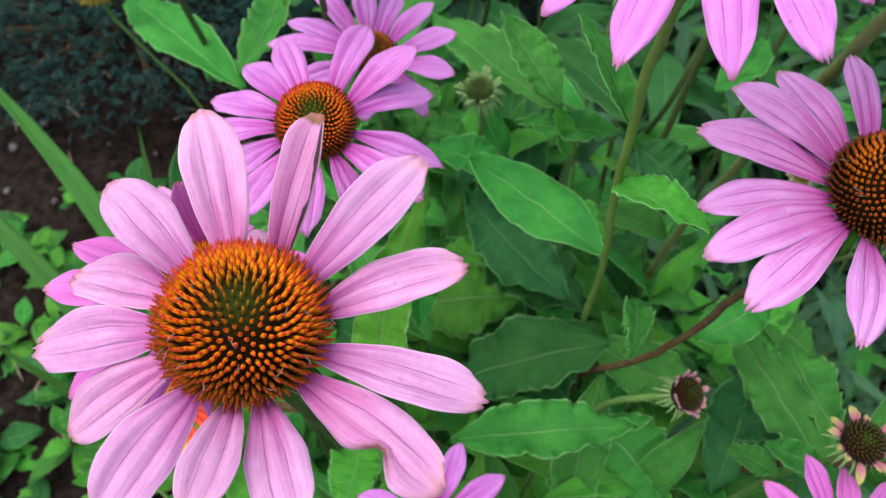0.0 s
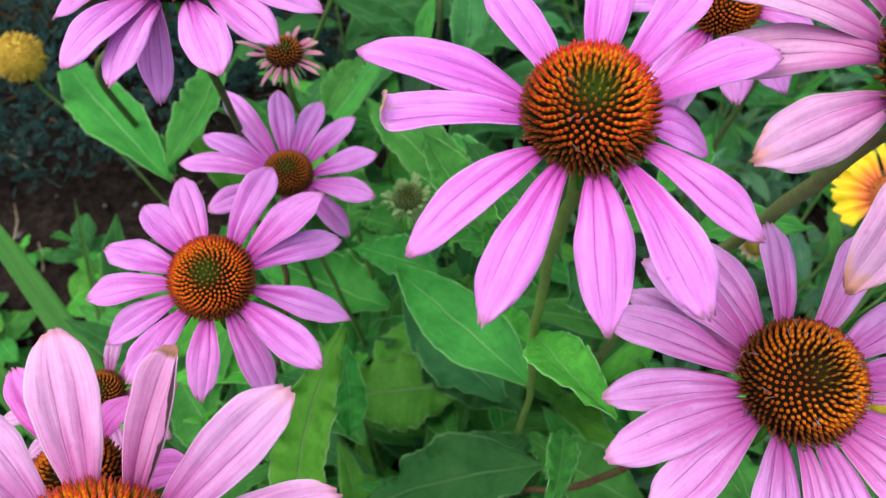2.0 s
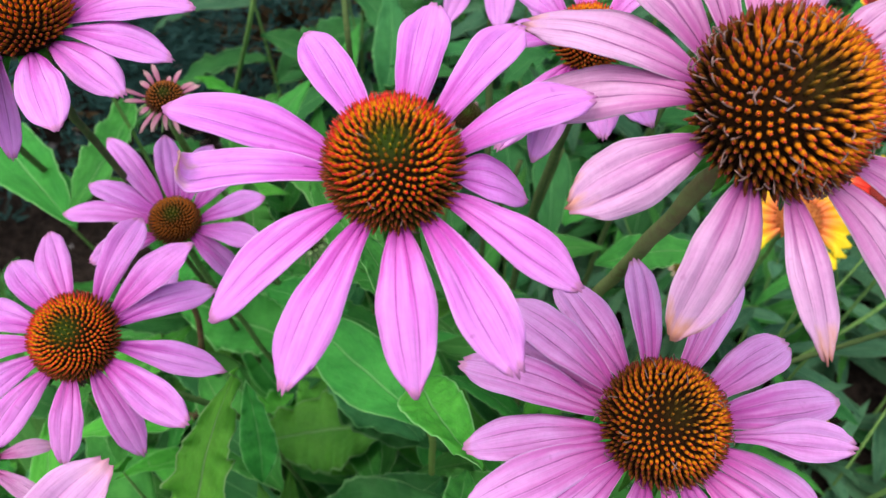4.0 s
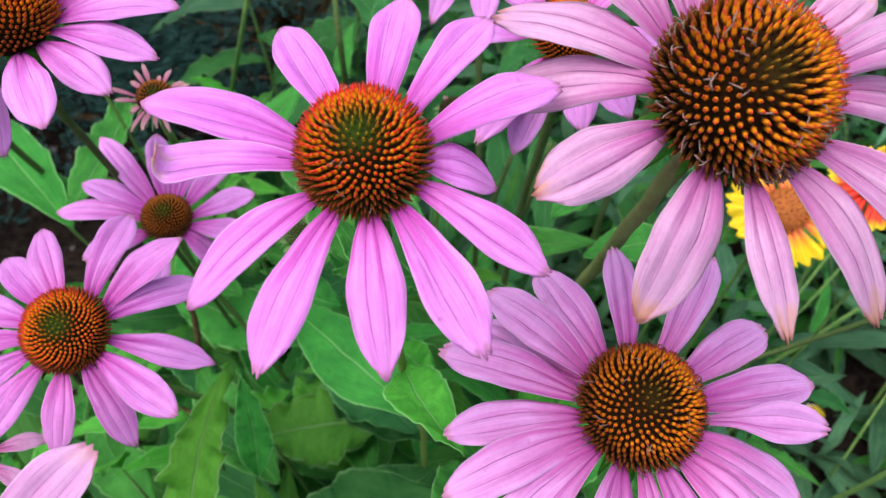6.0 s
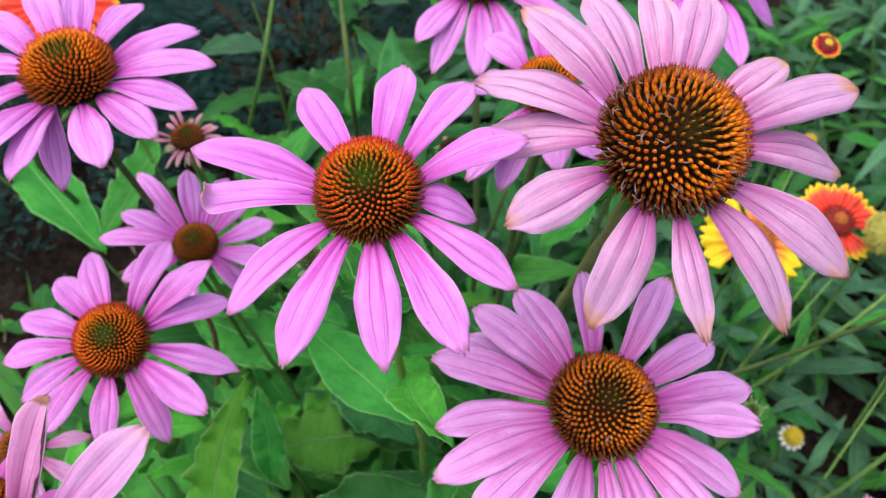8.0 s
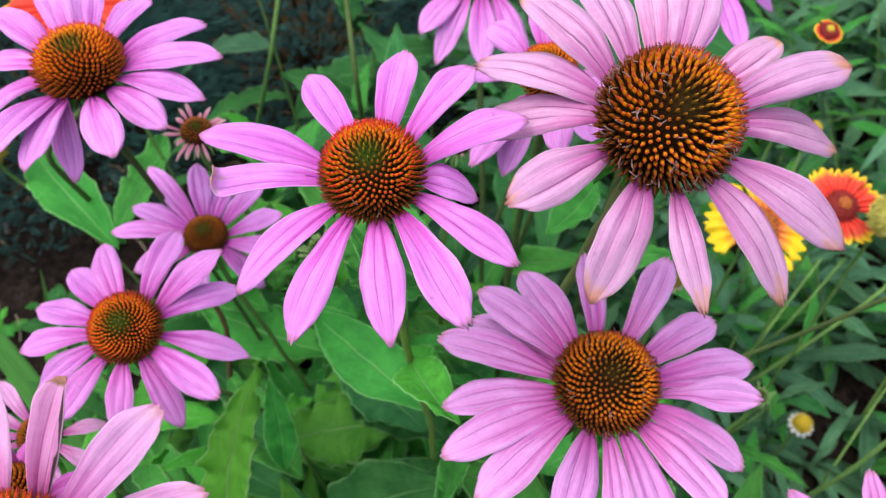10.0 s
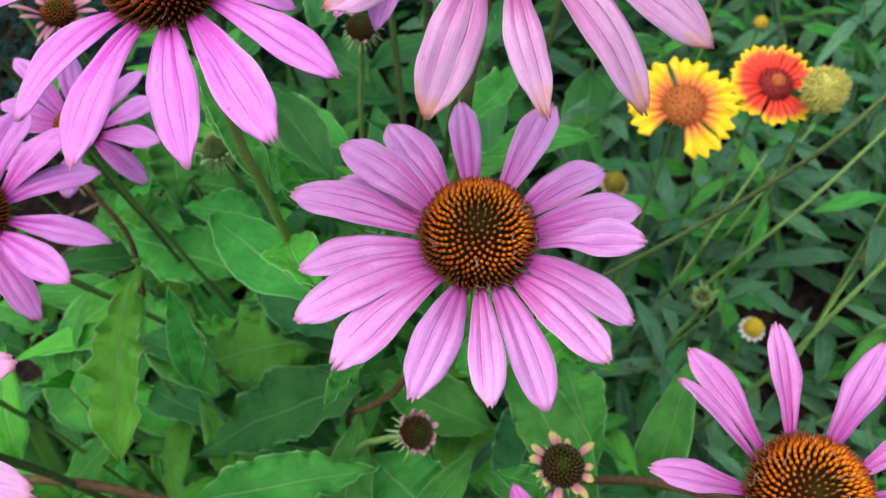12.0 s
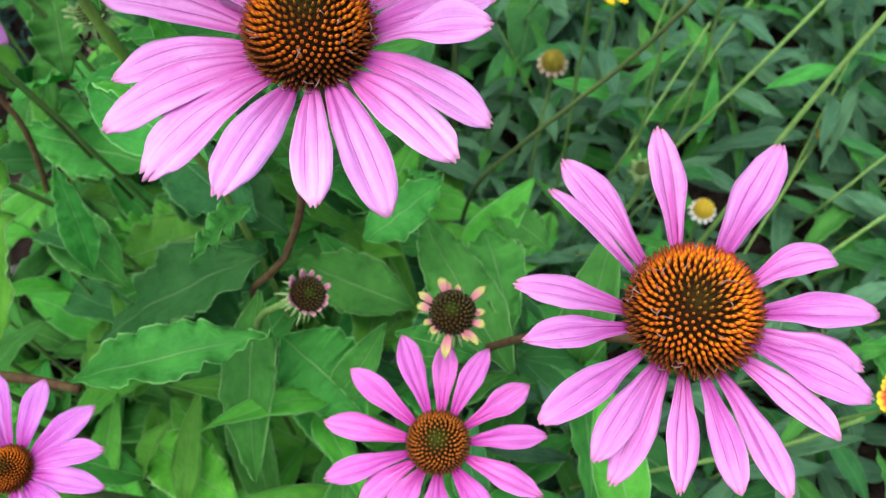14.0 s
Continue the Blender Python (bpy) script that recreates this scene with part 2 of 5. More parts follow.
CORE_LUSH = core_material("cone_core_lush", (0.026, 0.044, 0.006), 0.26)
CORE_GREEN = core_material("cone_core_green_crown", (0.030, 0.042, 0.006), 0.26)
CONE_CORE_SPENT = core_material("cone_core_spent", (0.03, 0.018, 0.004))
STYLE_GREY = plain("withered_style", (0.13, 0.075, 0.065), (0.32, 0.20, 0.17), 700, 0.7)
CALYX = plain("calyx_green", (0.05, 0.12, 0.02), (0.13, 0.24, 0.05), 300, 0.6)
STEM_LIGHT = plain("stem_light_green", (0.15, 0.27, 0.05), (0.22, 0.30, 0.075), 420, 0.85, 0.9, spec=0.08)
STEM_GREEN = plain("stem_green", (0.115, 0.23, 0.055), (0.17, 0.29, 0.08), 420, 0.85, 0.9, spec=0.08)
STEM_BROWN = plain("stem_reddish_brown", (0.10, 0.045, 0.028), (0.12, 0.10, 0.04), 260, 0.85, 0.9, spec=0.08)
STEM_MOTTLED = plain("stem_mottled_green_brown", (0.19, 0.26, 0.08), (0.18, 0.17, 0.07), 240, 0.85, 0.9, spec=0.08)
STEM_OLIVE = plain("stem_olive", (0.070, 0.120, 0.036), (0.11, 0.145, 0.05), 300, 0.85, 0.9, spec=0.08)
SOIL = plain("dark_soil", (0.008, 0.006, 0.005), (0.036, 0.026, 0.021), 90, 0.95, 1.0, 0.01, 0.05)
STONE = plain("grey_pebble", (0.07, 0.065, 0.065), (0.19, 0.18, 0.18), 160, 0.8)
STRAW = plain("dry_straw", (0.26, 0.19, 0.12), (0.42, 0.34, 0.24), 200, 0.8)


def leaf_material(name, dark, light, rib, vein=0.22, rough=0.5, thin=0.42):
    """Leaf blade: green in two tones, pale midrib, pinnate side veins, paler margin."""
    m = Mat(name, rough - 0.04, 0.15)
    u, v = m.uv()
    r = m.rand()
    away = m.math("ABSOLUTE", m.math("SUBTRACT", u, 0.5))
    n1 = m.noise(m.join(m.math("MULTIPLY", u, 2.5), m.math("MULTIPLY", v, 5.0), m.math("MULTIPLY", r, 31.0)), 1.0, 4.0, 0.6)
    n2 = m.noise(m.join(m.math("MULTIPLY", u, 9.0), m.math("MULTIPLY", v, 22.0), m.math("MULTIPLY", r, 57.0)), 1.0, 4.0, 0.65)
    col = m.mix(m.ramp(n1, [(0.3, 0.0), (0.7, 1.0)]), dark, light)
    col = m.hsv(col, 0.5, 1.0, m.math("ADD", 0.72, m.math("MULTIPLY", n2, 0.56)))
    side = m.math("SINE", m.math("ADD", m.math("MULTIPLY", v, 46.0), m.math("MULTIPLY", away, -52.0)))
    sidev = m.math("MULTIPLY", m.ramp(side, [(0.93, 0.0), (1.0, 1.0)]), vein)
    col = m.mix(sidev, col, tuple(a * 0.55 + b * 0.45 for a, b in zip(dark, rib)))
    mid = m.ramp(away, [(0.0, 0.72), (0.007, 0.72), (0.02, 0.0)])
    col = m.mix(mid, col, rib)
    col = m.mix(m.ramp(m.math("ADD", away, m.math("MULTIPLY", m.math("SUBTRACT", n2, 0.5), 0.014)), [(0.466, 0.0), (0.482, 0.9)]), col, rib)
    col = m.hsv(col, m.math("ADD", 0.490, m.math("MULTIPLY", r, 0.02)), 1.0, m.math("ADD", 0.8, m.math("MULTIPLY", r, 0.4)))
    m.bump(m.math("ADD", m.math("ADD", m.math("MULTIPLY", n1, 0.8), m.math("MULTIPLY", n2, 0.7)), m.math("MULTIPLY", m.math("ADD", m.math("MULTIPLY", sidev, 0.4), mid), -0.8)), 0.8, 0.0022)
    return m.colour(col, thin)


LEAF = leaf_material("leaf_green", (0.048, 0.262, 0.042), (0.098, 0.43, 0.068), (0.28, 0.62, 0.20))
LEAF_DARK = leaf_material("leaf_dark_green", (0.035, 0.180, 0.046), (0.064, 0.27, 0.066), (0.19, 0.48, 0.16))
LEAF_LIGHT = leaf_material("leaf_light_green", (0.090, 0.40, 0.044), (0.165, 0.57, 0.070), (0.31, 0.64, 0.22))
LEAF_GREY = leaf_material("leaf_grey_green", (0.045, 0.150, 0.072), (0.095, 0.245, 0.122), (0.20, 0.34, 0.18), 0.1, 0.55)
LEAF_SILVER = leaf_material("leaf_pale_grey_green", (0.074, 0.225, 0.105), (0.145, 0.345, 0.168), (0.24, 0.42, 0.21), 0.12)
# young leaf colour, brightened further to make up for shade under the flowers
LEAF_LIME = leaf_material("leaf_young_lime_green", (0.13, 0.56, 0.050), (0.23, 0.76, 0.085), (0.46, 0.80, 0.30), thin=0.4)
BLADE = leaf_material("grass_blade_green", (0.05, 0.19, 0.03), (0.08, 0.26, 0.045), (0.12, 0.30, 0.07), 0.0, 0.5)
CONIFER = plain("conifer_blue_green", (0.018, 0.058, 0.052), (0.045, 0.115, 0.098), 120, 0.7, spec=0.1)
BRACT_TIP = plain("bract_pale_green", (0.17, 0.30, 0.09), (0.32, 0.44, 0.18), 500, 0.6)


def ray_material(name, stops):
    """Short ray petal with a colour gradient from base to tip."""
    m = Mat(name, 0.5, 0.25)
    u, v = m.uv()
    n = m.noise(m.join(m.math("MULTIPLY", u, 14.0), m.math("MULTIPLY", v, 2.0), m.math("MULTIPLY", m.rand(), 20.0)), 1.0, 2.0)
    w = m.math("ADD", v, m.math("MULTIPLY", m.math("SUBTRACT", n, 0.5), 0.35))
    m.bump(n, 0.4, 0.0006)
    return m.colour(m.ramp(w, stops), 0.2)


YELLOW, GOLD, RED, DRED = (0.92, 0.68, 0.02), (0.90, 0.46, 0.03), (0.80, 0.05, 0.03), (0.28, 0.01, 0.015)
RAY_YELLOW = ray_material("ray_yellow", [(0.0, (0.70, 0.12, 0.05)), (0.22, (0.82, 0.26, 0.07)), (0.42, GOLD), (0.58, YELLOW), (1.0, YELLOW)])
RAY_RED = ray_material("ray_red_yellow_tip", [(0.0, DRED), (0.18, RED), (0.62, (0.80, 0.09, 0.045)), (0.8, GOLD), (0.92, YELLOW)])
RAY_CRIMSON = ray_material("ray_crimson", [(0.0, DRED), (0.2, RED), (0.8, (0.80, 0.07, 0.03)), (0.96, GOLD)])
RAY_YOUNG = ray_material("ray_young_green_pink", [(0.0, (0.50, 0.16, 0.20)), (0.45, (0.62, 0.25, 0.28)), (0.75, (0.56, 0.50, 0.16)), (1.0, (0.50, 0.56, 0.14))])
RAY_PINKBUD = ray_material("ray_young_pink", [(0.0, (0.50, 0.13, 0.24)), (0.5, (0.60, 0.23, 0.33)), (1.0, (0.66, 0.42, 0.38))])
RAY_WHITE = ray_material("ray_white", [(0.0, (0.6, 0.62, 0.45)), (0.4, (0.78, 0.78, 0.74)), (1.0, (0.8, 0.8, 0.78))])
DISC_RUST = plain("disc_rust", (0.34, 0.07, 0.02), (0.50, 0.18, 0.03), 700, 0.75, 0.8)
DISC_MAROON = plain("disc_maroon", (0.16, 0.012, 0.012), (0.32, 0.03, 0.02), 700, 0.7, 0.8)
DISC_YELLOW = plain("disc_yellow", (0.50, 0.36, 0.02), (0.66, 0.50, 0.05), 600, 0.75, 0.8)
BUD_OLIVE = plain("bud_olive_yellow", (0.16, 0.13, 0.015), (0.38, 0.32, 0.03), 500, 0.8, 0.6)
POM_GOLD = plain("golden_seed_head", (0.46, 0.30, 0.03), (0.60, 0.42, 0.06), 600, 0.8, 0.6)
POM = plain("seed_head_straw", (0.42, 0.38, 0.07), (0.58, 0.53, 0.14), 500, 0.8, 0.8)


# ---- building blocks ----
def mesh_object(name, verts, faces, mat, parent=None, uvs=None, label="", smooth=True, mats=None, face_mats=None):
    me = bpy.data.meshes.new(name)
    me.from_pydata([tuple(map(float, v)) for v in verts], [], faces)
    if uvs is not None:
        layer = me.uv_layers.new(name="UVMap")
        idx = np.empty(len(me.loops), dtype=np.int32)
        me.loops.foreach_get("vertex_index", idx)
        layer.data.foreach_set("uv", np.asarray(uvs, dtype=np.float32)[idx].ravel())
    for x in (mats or [mat]):
        me.materials.append(x)
    if face_mats is not None:
        me.polygons.foreach_set("material_index", face_mats)
    if smooth:
        me.polygons.foreach_set("use_smooth", [True] * len(me.polygons))
    me.update()
    ob = new(name, me)
    if parent is not None:
        ob.parent = parent
    if label:
        tagged(ob, label)
    return ob


def thing(name, label, category, m=None, group="", kind=""):
    ob = new(name)
    ob.empty_display_size = 0.02
    if m is not None:
        ob.matrix_world = m
    return tagged(ob, label, category, group, kind)


def shell(grid, thick):
    """A thin closed blade over a grid of points (rows along the blade): vertices, faces, uvs."""
    g = np.asarray(grid, float)
    nv, nu = g.shape[:2]
    du, dv = np.gradient(g, axis=1), np.gradient(g, axis=0)
    nrm = np.cross(du, dv)
    ln = np.linalg.norm(nrm, axis=2, keepdims=True)
    nrm = nrm / np.maximum(ln, 1e-12)
    low = g - nrm * thick
    verts = np.concatenate([g.reshape(-1, 3), low.reshape(-1, 3)])
    n = nv * nu
    uu, vv = np.meshgrid(np.linspace(0, 1, nu), np.linspace(0, 1, nv))
    uv = np.stack([uu.ravel(), vv.ravel()], 1)
    uvs = np.concatenate([uv, uv])
    faces = []
    for i in range(nv - 1):
        for j in range(nu - 1):
            a = i * nu + j
            faces.append((a, a + 1, a + nu + 1, a + nu))
            faces.append((n + a, n + a + nu, n + a + nu + 1, n + a + 1))
    ring = [j for j in range(nu)] + [i * nu + nu - 1 for i in range(1, nv)] + [(nv - 1) * nu + j for j in range(nu - 2, -1, -1)] + [i * nu for i in range(nv - 2, 0, -1)]
    for k in range(len(ring)):
        a, b = ring[k], ring[(k + 1) % len(ring)]
        faces.append((b, a, n + a, n + b))
    return verts, faces, uvs


def tube(points, radii, sides=8, rough=0.0, seed=0):
    """A closed tapering tube along points: vertices and faces."""
    pts = [Vector(p) for p in points]
    rnd = random.Random(seed)
    verts, faces = [], []
    ref = Vector((1, 0.2, 0.1))
    for i, p in enumerate(pts):
        d = (pts[min(i + 1, len(pts) - 1)] - pts[max(i - 1, 0)]).normalized()
        a = d.cross(ref)
        if a.length < 1e-4:
            a = d.cross(Vector((0, 1, 0)))
        a.normalize()
        b = d.cross(a)
        for k in range(sides):
            t = 2 * math.pi * k / sides
            r = radii[i] * (1 + rough * (rnd.random() - 0.5))
            verts.append(p + (a * math.cos(t) + b * math.sin(t)) * r)
    for i in range(len(pts) - 1):
        for k in range(sides):
            a, b = i * sides + k, i * sides + (k + 1) % sides
            faces.append((a, b, b + sides, a + sides))
    faces.append(tuple(range(sides - 1, -1, -1)))
    faces.append(tuple((len(pts) - 1) * sides + k for k in range(sides)))
    return verts, faces


def frame_of(axis):
    """Columns x, y, z of a frame whose z is the axis and whose x is near the world's x."""
    z = Vector(axis).normalized()
    x = (Vector((1, 0, 0)) - z * z.x).normalized()
    return Matrix((x, z.cross(x), z)).transposed()


# ---- flower parts ----
def petal_grid(length, width, rise, arch, rnd, cup=0.1, twist=0.0, curl=0.0, fold=0.0, nu=17, nv=23, notch=1.0, bite=0.0, blunt=0.3, sway=None, waist=0.0):
    """A ray petal along +x from the origin: its tip ends length away and rise higher (may be negative)."""
    grid = []
    ph = rnd.uniform(0, 6.28)
    wander = rnd.uniform(-0.025, 0.025)
    sway = wander if sway is None else sway
    cut = rnd.choice((0.1, 0.3, 0.5, 0.7, 1.0))
    skew = rnd.uniform(-0.35, 0.35)
    ph2 = rnd.uniform(0, 6.28)
    pinch = rnd.uniform(0.48, 0.66)
    lobes = [-1 + 2 * j / (nu - 1) for j in range(nu)]
    reach = 1 - min(0.05 * u * u + notch * 0.024 * cut * (1 - math.cos(3 * math.pi * (u + skew * (1 - u * u)))) for u in lobes)
    groove, hump = rnd.uniform(0.05, 0.085), rnd.uniform(-0.04, 0.05)
    for i in range(nv):
        v = i / (nv - 1)
        row = []
        if v < pinch:
            w = 0.24 + 0.76 * math.sin(math.pi / 2 * v / pinch)
        else:
            b = 0.26 + 0.14 * blunt
            w = b + (1 - b) * max(0.0, 1 - ((v - pinch) / (1 - pinch)) ** (2.1 + 0.7 * blunt)) ** 0.8
        if waist:
            k = min(1.0, max(0.0, (v - 0.28) / 0.32))
            w *= 1 - waist * (1 - k * k * (3 - 2 * k))
        for j in range(nu):
            u = 2 * j / (nu - 1) - 1
            short = (0.05 * u * u + notch * 0.024 * cut * (1 - math.cos(3 * math.pi * (u + skew * (1 - u * u))))) * max(0.0, (v - 0.6) / 0.4) ** 1.5
            if bite < 0 and u < 0:
                w_in = -bite * math.exp(-((v - 0.62) / 0.10) ** 2)
            else:
                w_in = 0.0
            if bite > 0 and u > 0.2:
                short += bite * (u - 0.2) * max(0.0, (v - 0.55) / 0.45) * (0.7 + 0.3 * math.sin(9 * v + ph))
            q = v * (1 - short) / reach
            x = length * q
            y = u * w * (1 - w_in) * width / 2 * (1 + abs(u) * (0.03 * math.sin(9 * v + (ph if u > 0 else ph2)) + 0.018 * math.sin(21 * v + (ph2 if u > 0 else ph)))) + sway * length * math.sin(math.pi * q) * 0.6
            z = rise * q ** 1.15 + arch * length * 4 * q * (1 - q) * 0.5
            z += width * (cup * u * u + groove * math.cos(3 * math.pi * u) * (1 - 0.6 * v) + hump * math.cos(5 * math.pi * u + ph) * (1 - v)) * w
            z += width * (0.03 * math.sin(ph + 7 * v + 2 * u) + 0.035 * u * u * math.sin(11 * v + (ph if u > 0 else ph2)) * v)
            if fold:
                z += fold * width * max(0.0, u) * w
                y -= fold * 0.6 * max(0.0, u) * w * width / 2
            a = twist * v
            yc = sway * length * math.sin(math.pi * q) * 0.6
            zc = rise * q ** 1.15 + arch * length * 2 * q * (1 - q)
            dy, dz = y - yc, z - zc
            y, z = yc + dy * math.cos(a) - dz * math.sin(a), zc + dy * math.sin(a) + dz * math.cos(a)
            if curl and q > 0.8:
                k = (q - 0.8) / 0.2
                z += curl * length * 0.16 * k ** 1.6
                x -= abs(curl) * length * 0.10 * k ** 2
            row.append((x, y, z))
        grid.append(row)
    return grid


def add_petals(parent, rows, R, width, mat, rnd, arch=0.12, cup=0.06, name="petal", specials=None, blunt=0.3, loose=0.22, waist=0.0):
    """rows: (azimuth degrees, tip radius mm, tip height mm) in the flower's own frame."""
    specials = specials or {}
    for k, (az, r, h) in enumerate(rows):
        o = next((v for a, v in specials.items() if abs(a - az) < 6), {})
        rb = 0.82 * R
        length = r / 1000 - rb
        base_z = -0.22 * R + rnd.uniform(-0.05, 0.03) * R
        rise = h / 1000 - base_z
        w = width * o.get("w", rnd.uniform(0.92, 1.08))
        full = math.hypot(length, rise)
        steep = max(0.0, 1 - length / 0.03)
        g = petal_grid(length, w, rise, o.get("arch", arch + rnd.uniform(-0.04, 0.04) + 0.25 * steep), rnd, o.get("cup", cup + rnd.uniform(-0.06, 0.06)), o.get("twist", rnd.uniform(-loose, loose)), o.get("curl", 0.0), o.get("fold", 0.0), bite=o.get("bite", 0.0), sway=o.get("sway"), waist=o.get("waist", waist * rnd.uniform(0.6, 1.3)), blunt=o.get("blunt", blunt))
        vs, fs, uv = shell(g, 0.00035)
        ob = mesh_object(name, vs, fs, o.get("mat", mat), parent, uv, o.get("label", ""))
        ob.matrix_local = pose(0, 0, 0, 0, 0, az) @ Matrix.Translation((rb, 0, base_z))


def dome(R, H, t):
    """Point and outward normal of the cone's surface; t from 0 (crown) to 1 (rim underneath)."""
    a = t * radians(112)
    return R * math.sin(a) ** 0.92 if a < math.pi / 2 else R * math.sin(a), H * math.cos(a) if a < math.pi / 2 else 0.75 * R * math.cos(a), a


def add_cone(parent, R, H, count, mat, rnd, long=0.25, styles=0):
    prof, seg = 14, 28
    verts, faces, uvs = [], [], []
    Rc, Hc = R * 0.86, H * 0.9
    for i in range(prof + 1):
        r, z, _ = dome(Rc, Hc, max(0.02, i / prof))
        for k in range(seg):
            a = 2 * math.pi * k / seg
            verts.append((r * math.cos(a), r * math.sin(a), z))
            uvs.append((i / prof, k / seg))
    for i in range(prof):
        for k in range(seg):
            a, b = i * seg + k, i * seg + (k + 1) % seg
            faces.append((a, a + seg, b + seg, b))
    faces.append(tuple(range(seg)))
    faces.append(tuple(prof * seg + k for k in range(seg - 1, -1, -1)))
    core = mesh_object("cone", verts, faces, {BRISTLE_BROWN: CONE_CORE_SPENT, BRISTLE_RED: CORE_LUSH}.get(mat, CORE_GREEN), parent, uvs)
    verts, faces, uvs = [], [], []
    gold = math.pi * (3 - math.sqrt(5))
    for n in range(count):
        f = ((n + 0.5) / count) ** 1.04
        c = 1 - f * (1 - math.cos(radians(99)))
        t = math.acos(max(-1, min(1, c))) / radians(112)
        r, z, a = dome(Rc, Hc, t)
        az = n * gold + rnd.uniform(-0.02, 0.02)
        e = Vector((math.cos(az), math.sin(az), 0))
        p = e * r + Vector((0, 0, z))
        tilt = a * (0.95 - 0.33 * min(1.0, f / 0.45))
        d = (e * math.sin(tilt) + Vector((0, 0, 1)) * math.cos(tilt)).normalized()
        d = (d + Vector((rnd.uniform(-1, 1), rnd.uniform(-1, 1), rnd.uniform(-1, 1))) * 0.07).normalized()
        ln = R * long * 1.12 * (0.72 + 0.28 * min(1, f / 0.2) ** 0.7) * rnd.uniform(0.88, 1.12)
        wd = R * 0.038 * (0.74 + 0.26 * min(1, f / 0.12)) * math.sqrt(420 / count)
        s1 = d.orthogonal().normalized()
        s2 = d.cross(s1)
        b = len(verts)
        for lv, wv in ((-0.15, 0.8), (0.42, 1.0), (0.74, 0.6)):
            for k in range(5):
                q = 2 * math.pi * k / 5
                verts.append(p + d * (ln * lv) + (s1 * math.cos(q) + s2 * math.sin(q)) * (wd * wv))
                uvs.append((f, max(0.0, lv)))
        verts.append(p + d * ln)
        uvs.append((f, 1.0))
        for lv in range(2):
            for k in range(5):
                i0, i1 = b + lv * 5 + k, b + lv * 5 + (k + 1) % 5
                faces.append((i0, i1, i1 + 5, i0 + 5))
        for k in range(5):
            faces.append((b + 10 + k, b + 10 + (k + 1) % 5, b + 15))
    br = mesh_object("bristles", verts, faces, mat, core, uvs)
    tagged(br, kind="stuff")
    if styles:
        verts, faces = [], []
        for n in range(styles):
            f = rnd.uniform(0.04, 0.95)
            c = 1 - f * (1 - math.cos(radians(100)))
            r, z, a = dome(R * 1.04, H * 1.1, math.acos(c) / radians(112))
            az = rnd.uniform(0, 6.283)
            p = Vector((r * math.cos(az), r * math.sin(az), z))
            side = Vector((rnd.uniform(-1, 1), rnd.uniform(-1, 1), rnd.uniform(-0.2, 0.6))).normalized() * R * 0.078
            up = p.normalized() * R * 0.03
            vs, fs = tube([p - side, p - side * 0.3 + up, p + side * 0.4 + up * 0.6, p + side], [R * 0.0105] * 4, 4)
            faces += [tuple(i + len(verts) for i in q) for q in fs]
            verts += vs
        tagged(mesh_object("withered_fringe", verts, faces, STYLE_GREY, core), kind="stuff")
    return core


def add_calyx(parent, R, rnd, leaves=14, spread=1.0, mat=None):
    """Green cup under the flower with a ring of small pointed bracts."""
    verts, faces = tube([(0, 0, -0.62 * R), (0, 0, -0.5 * R), (0, 0, -0.34 * R), (0, 0, -0.18 * R)], [0.16 * R, 0.42 * R, 0.68 * R, 0.74 * R], 16, 0.06, rnd.randint(0, 99))
    cup = mesh_object("calyx", verts, faces, CALYX, parent)
    for k in range(leaves):
        az = 2 * math.pi * (k + rnd.uniform(-0.25, 0.25)) / leaves
        ln = R * rnd.uniform(0.4, 0.62) * spread
        el = rnd.uniform(-1.0, -0.2)
        g = []
        for i in range(5):
            v = i / 4
            w = R * 0.10 * (1 - v) ** 0.7
            cx = R * 0.62 + ln * v * math.cos(el * (0.4 + 0.6 * v))
            cz = -0.36 * R + ln * v * math.sin(el * (0.4 + 0.6 * v))
            g.append([(cx * math.cos(az) - s * w * math.sin(az), cx * math.sin(az) + s * w * math.cos(az), cz + 0.02 * R * (1 - s * s)) for s in (-1, 0, 1)])
        vs, fs, uv = shell(g, 0.0003)
        mesh_object("bract", vs, fs, mat or LEAF_LIGHT, cup, uv)
    return cup


def add_stem(parent, way, R, mat, thick=0.0023, sides=9):
    """The stalk, in world space, from under the flower by way of some points to its foot in the ground."""
    m = parent.matrix_world
    top = m @ Vector((0, 0, -0.55 * R))
    ax = (m.to_3x3() @ Vector((0, 0, 1))).normalized()
    first = top - ax * min(0.03, 0.35 * (top - Vector(way[0])).length)
    knots = [top, first] + [Vector(p) for p in way]
    pts = []
    for a, b in zip(knots, knots[1:]):
        pts += [a.lerp(b, i / 5) for i in range(5)]
    pts.append(knots[-1] - Vector((0, 0, 0.01)))
    for _ in range(4):
        pts = [pts[0]] + [(pts[i - 1] + pts[i] * 2 + pts[i + 1]) / 4 for i in range(1, len(pts) - 1)] + [pts[-1]]
    n = len(pts)
    rnd = random.Random(int(abs(top.x) * 9999))
    pts = [p + Vector((rnd.uniform(-1, 1), rnd.uniform(-1, 1), 0)) * (0.0006 if 1 < i < n - 1 else 0) for i, p in enumerate(pts)]
    radii = [thick * (1.05 - 0.25 * i / (n - 1)) for i in range(n)]
    radii[0] *= 1.35
    inv = m.inverted()
    verts, faces = tube(pts, radii, sides, 0.12, 7)
    return mesh_object("stem", [inv @ v for v in verts], faces, mat, parent)


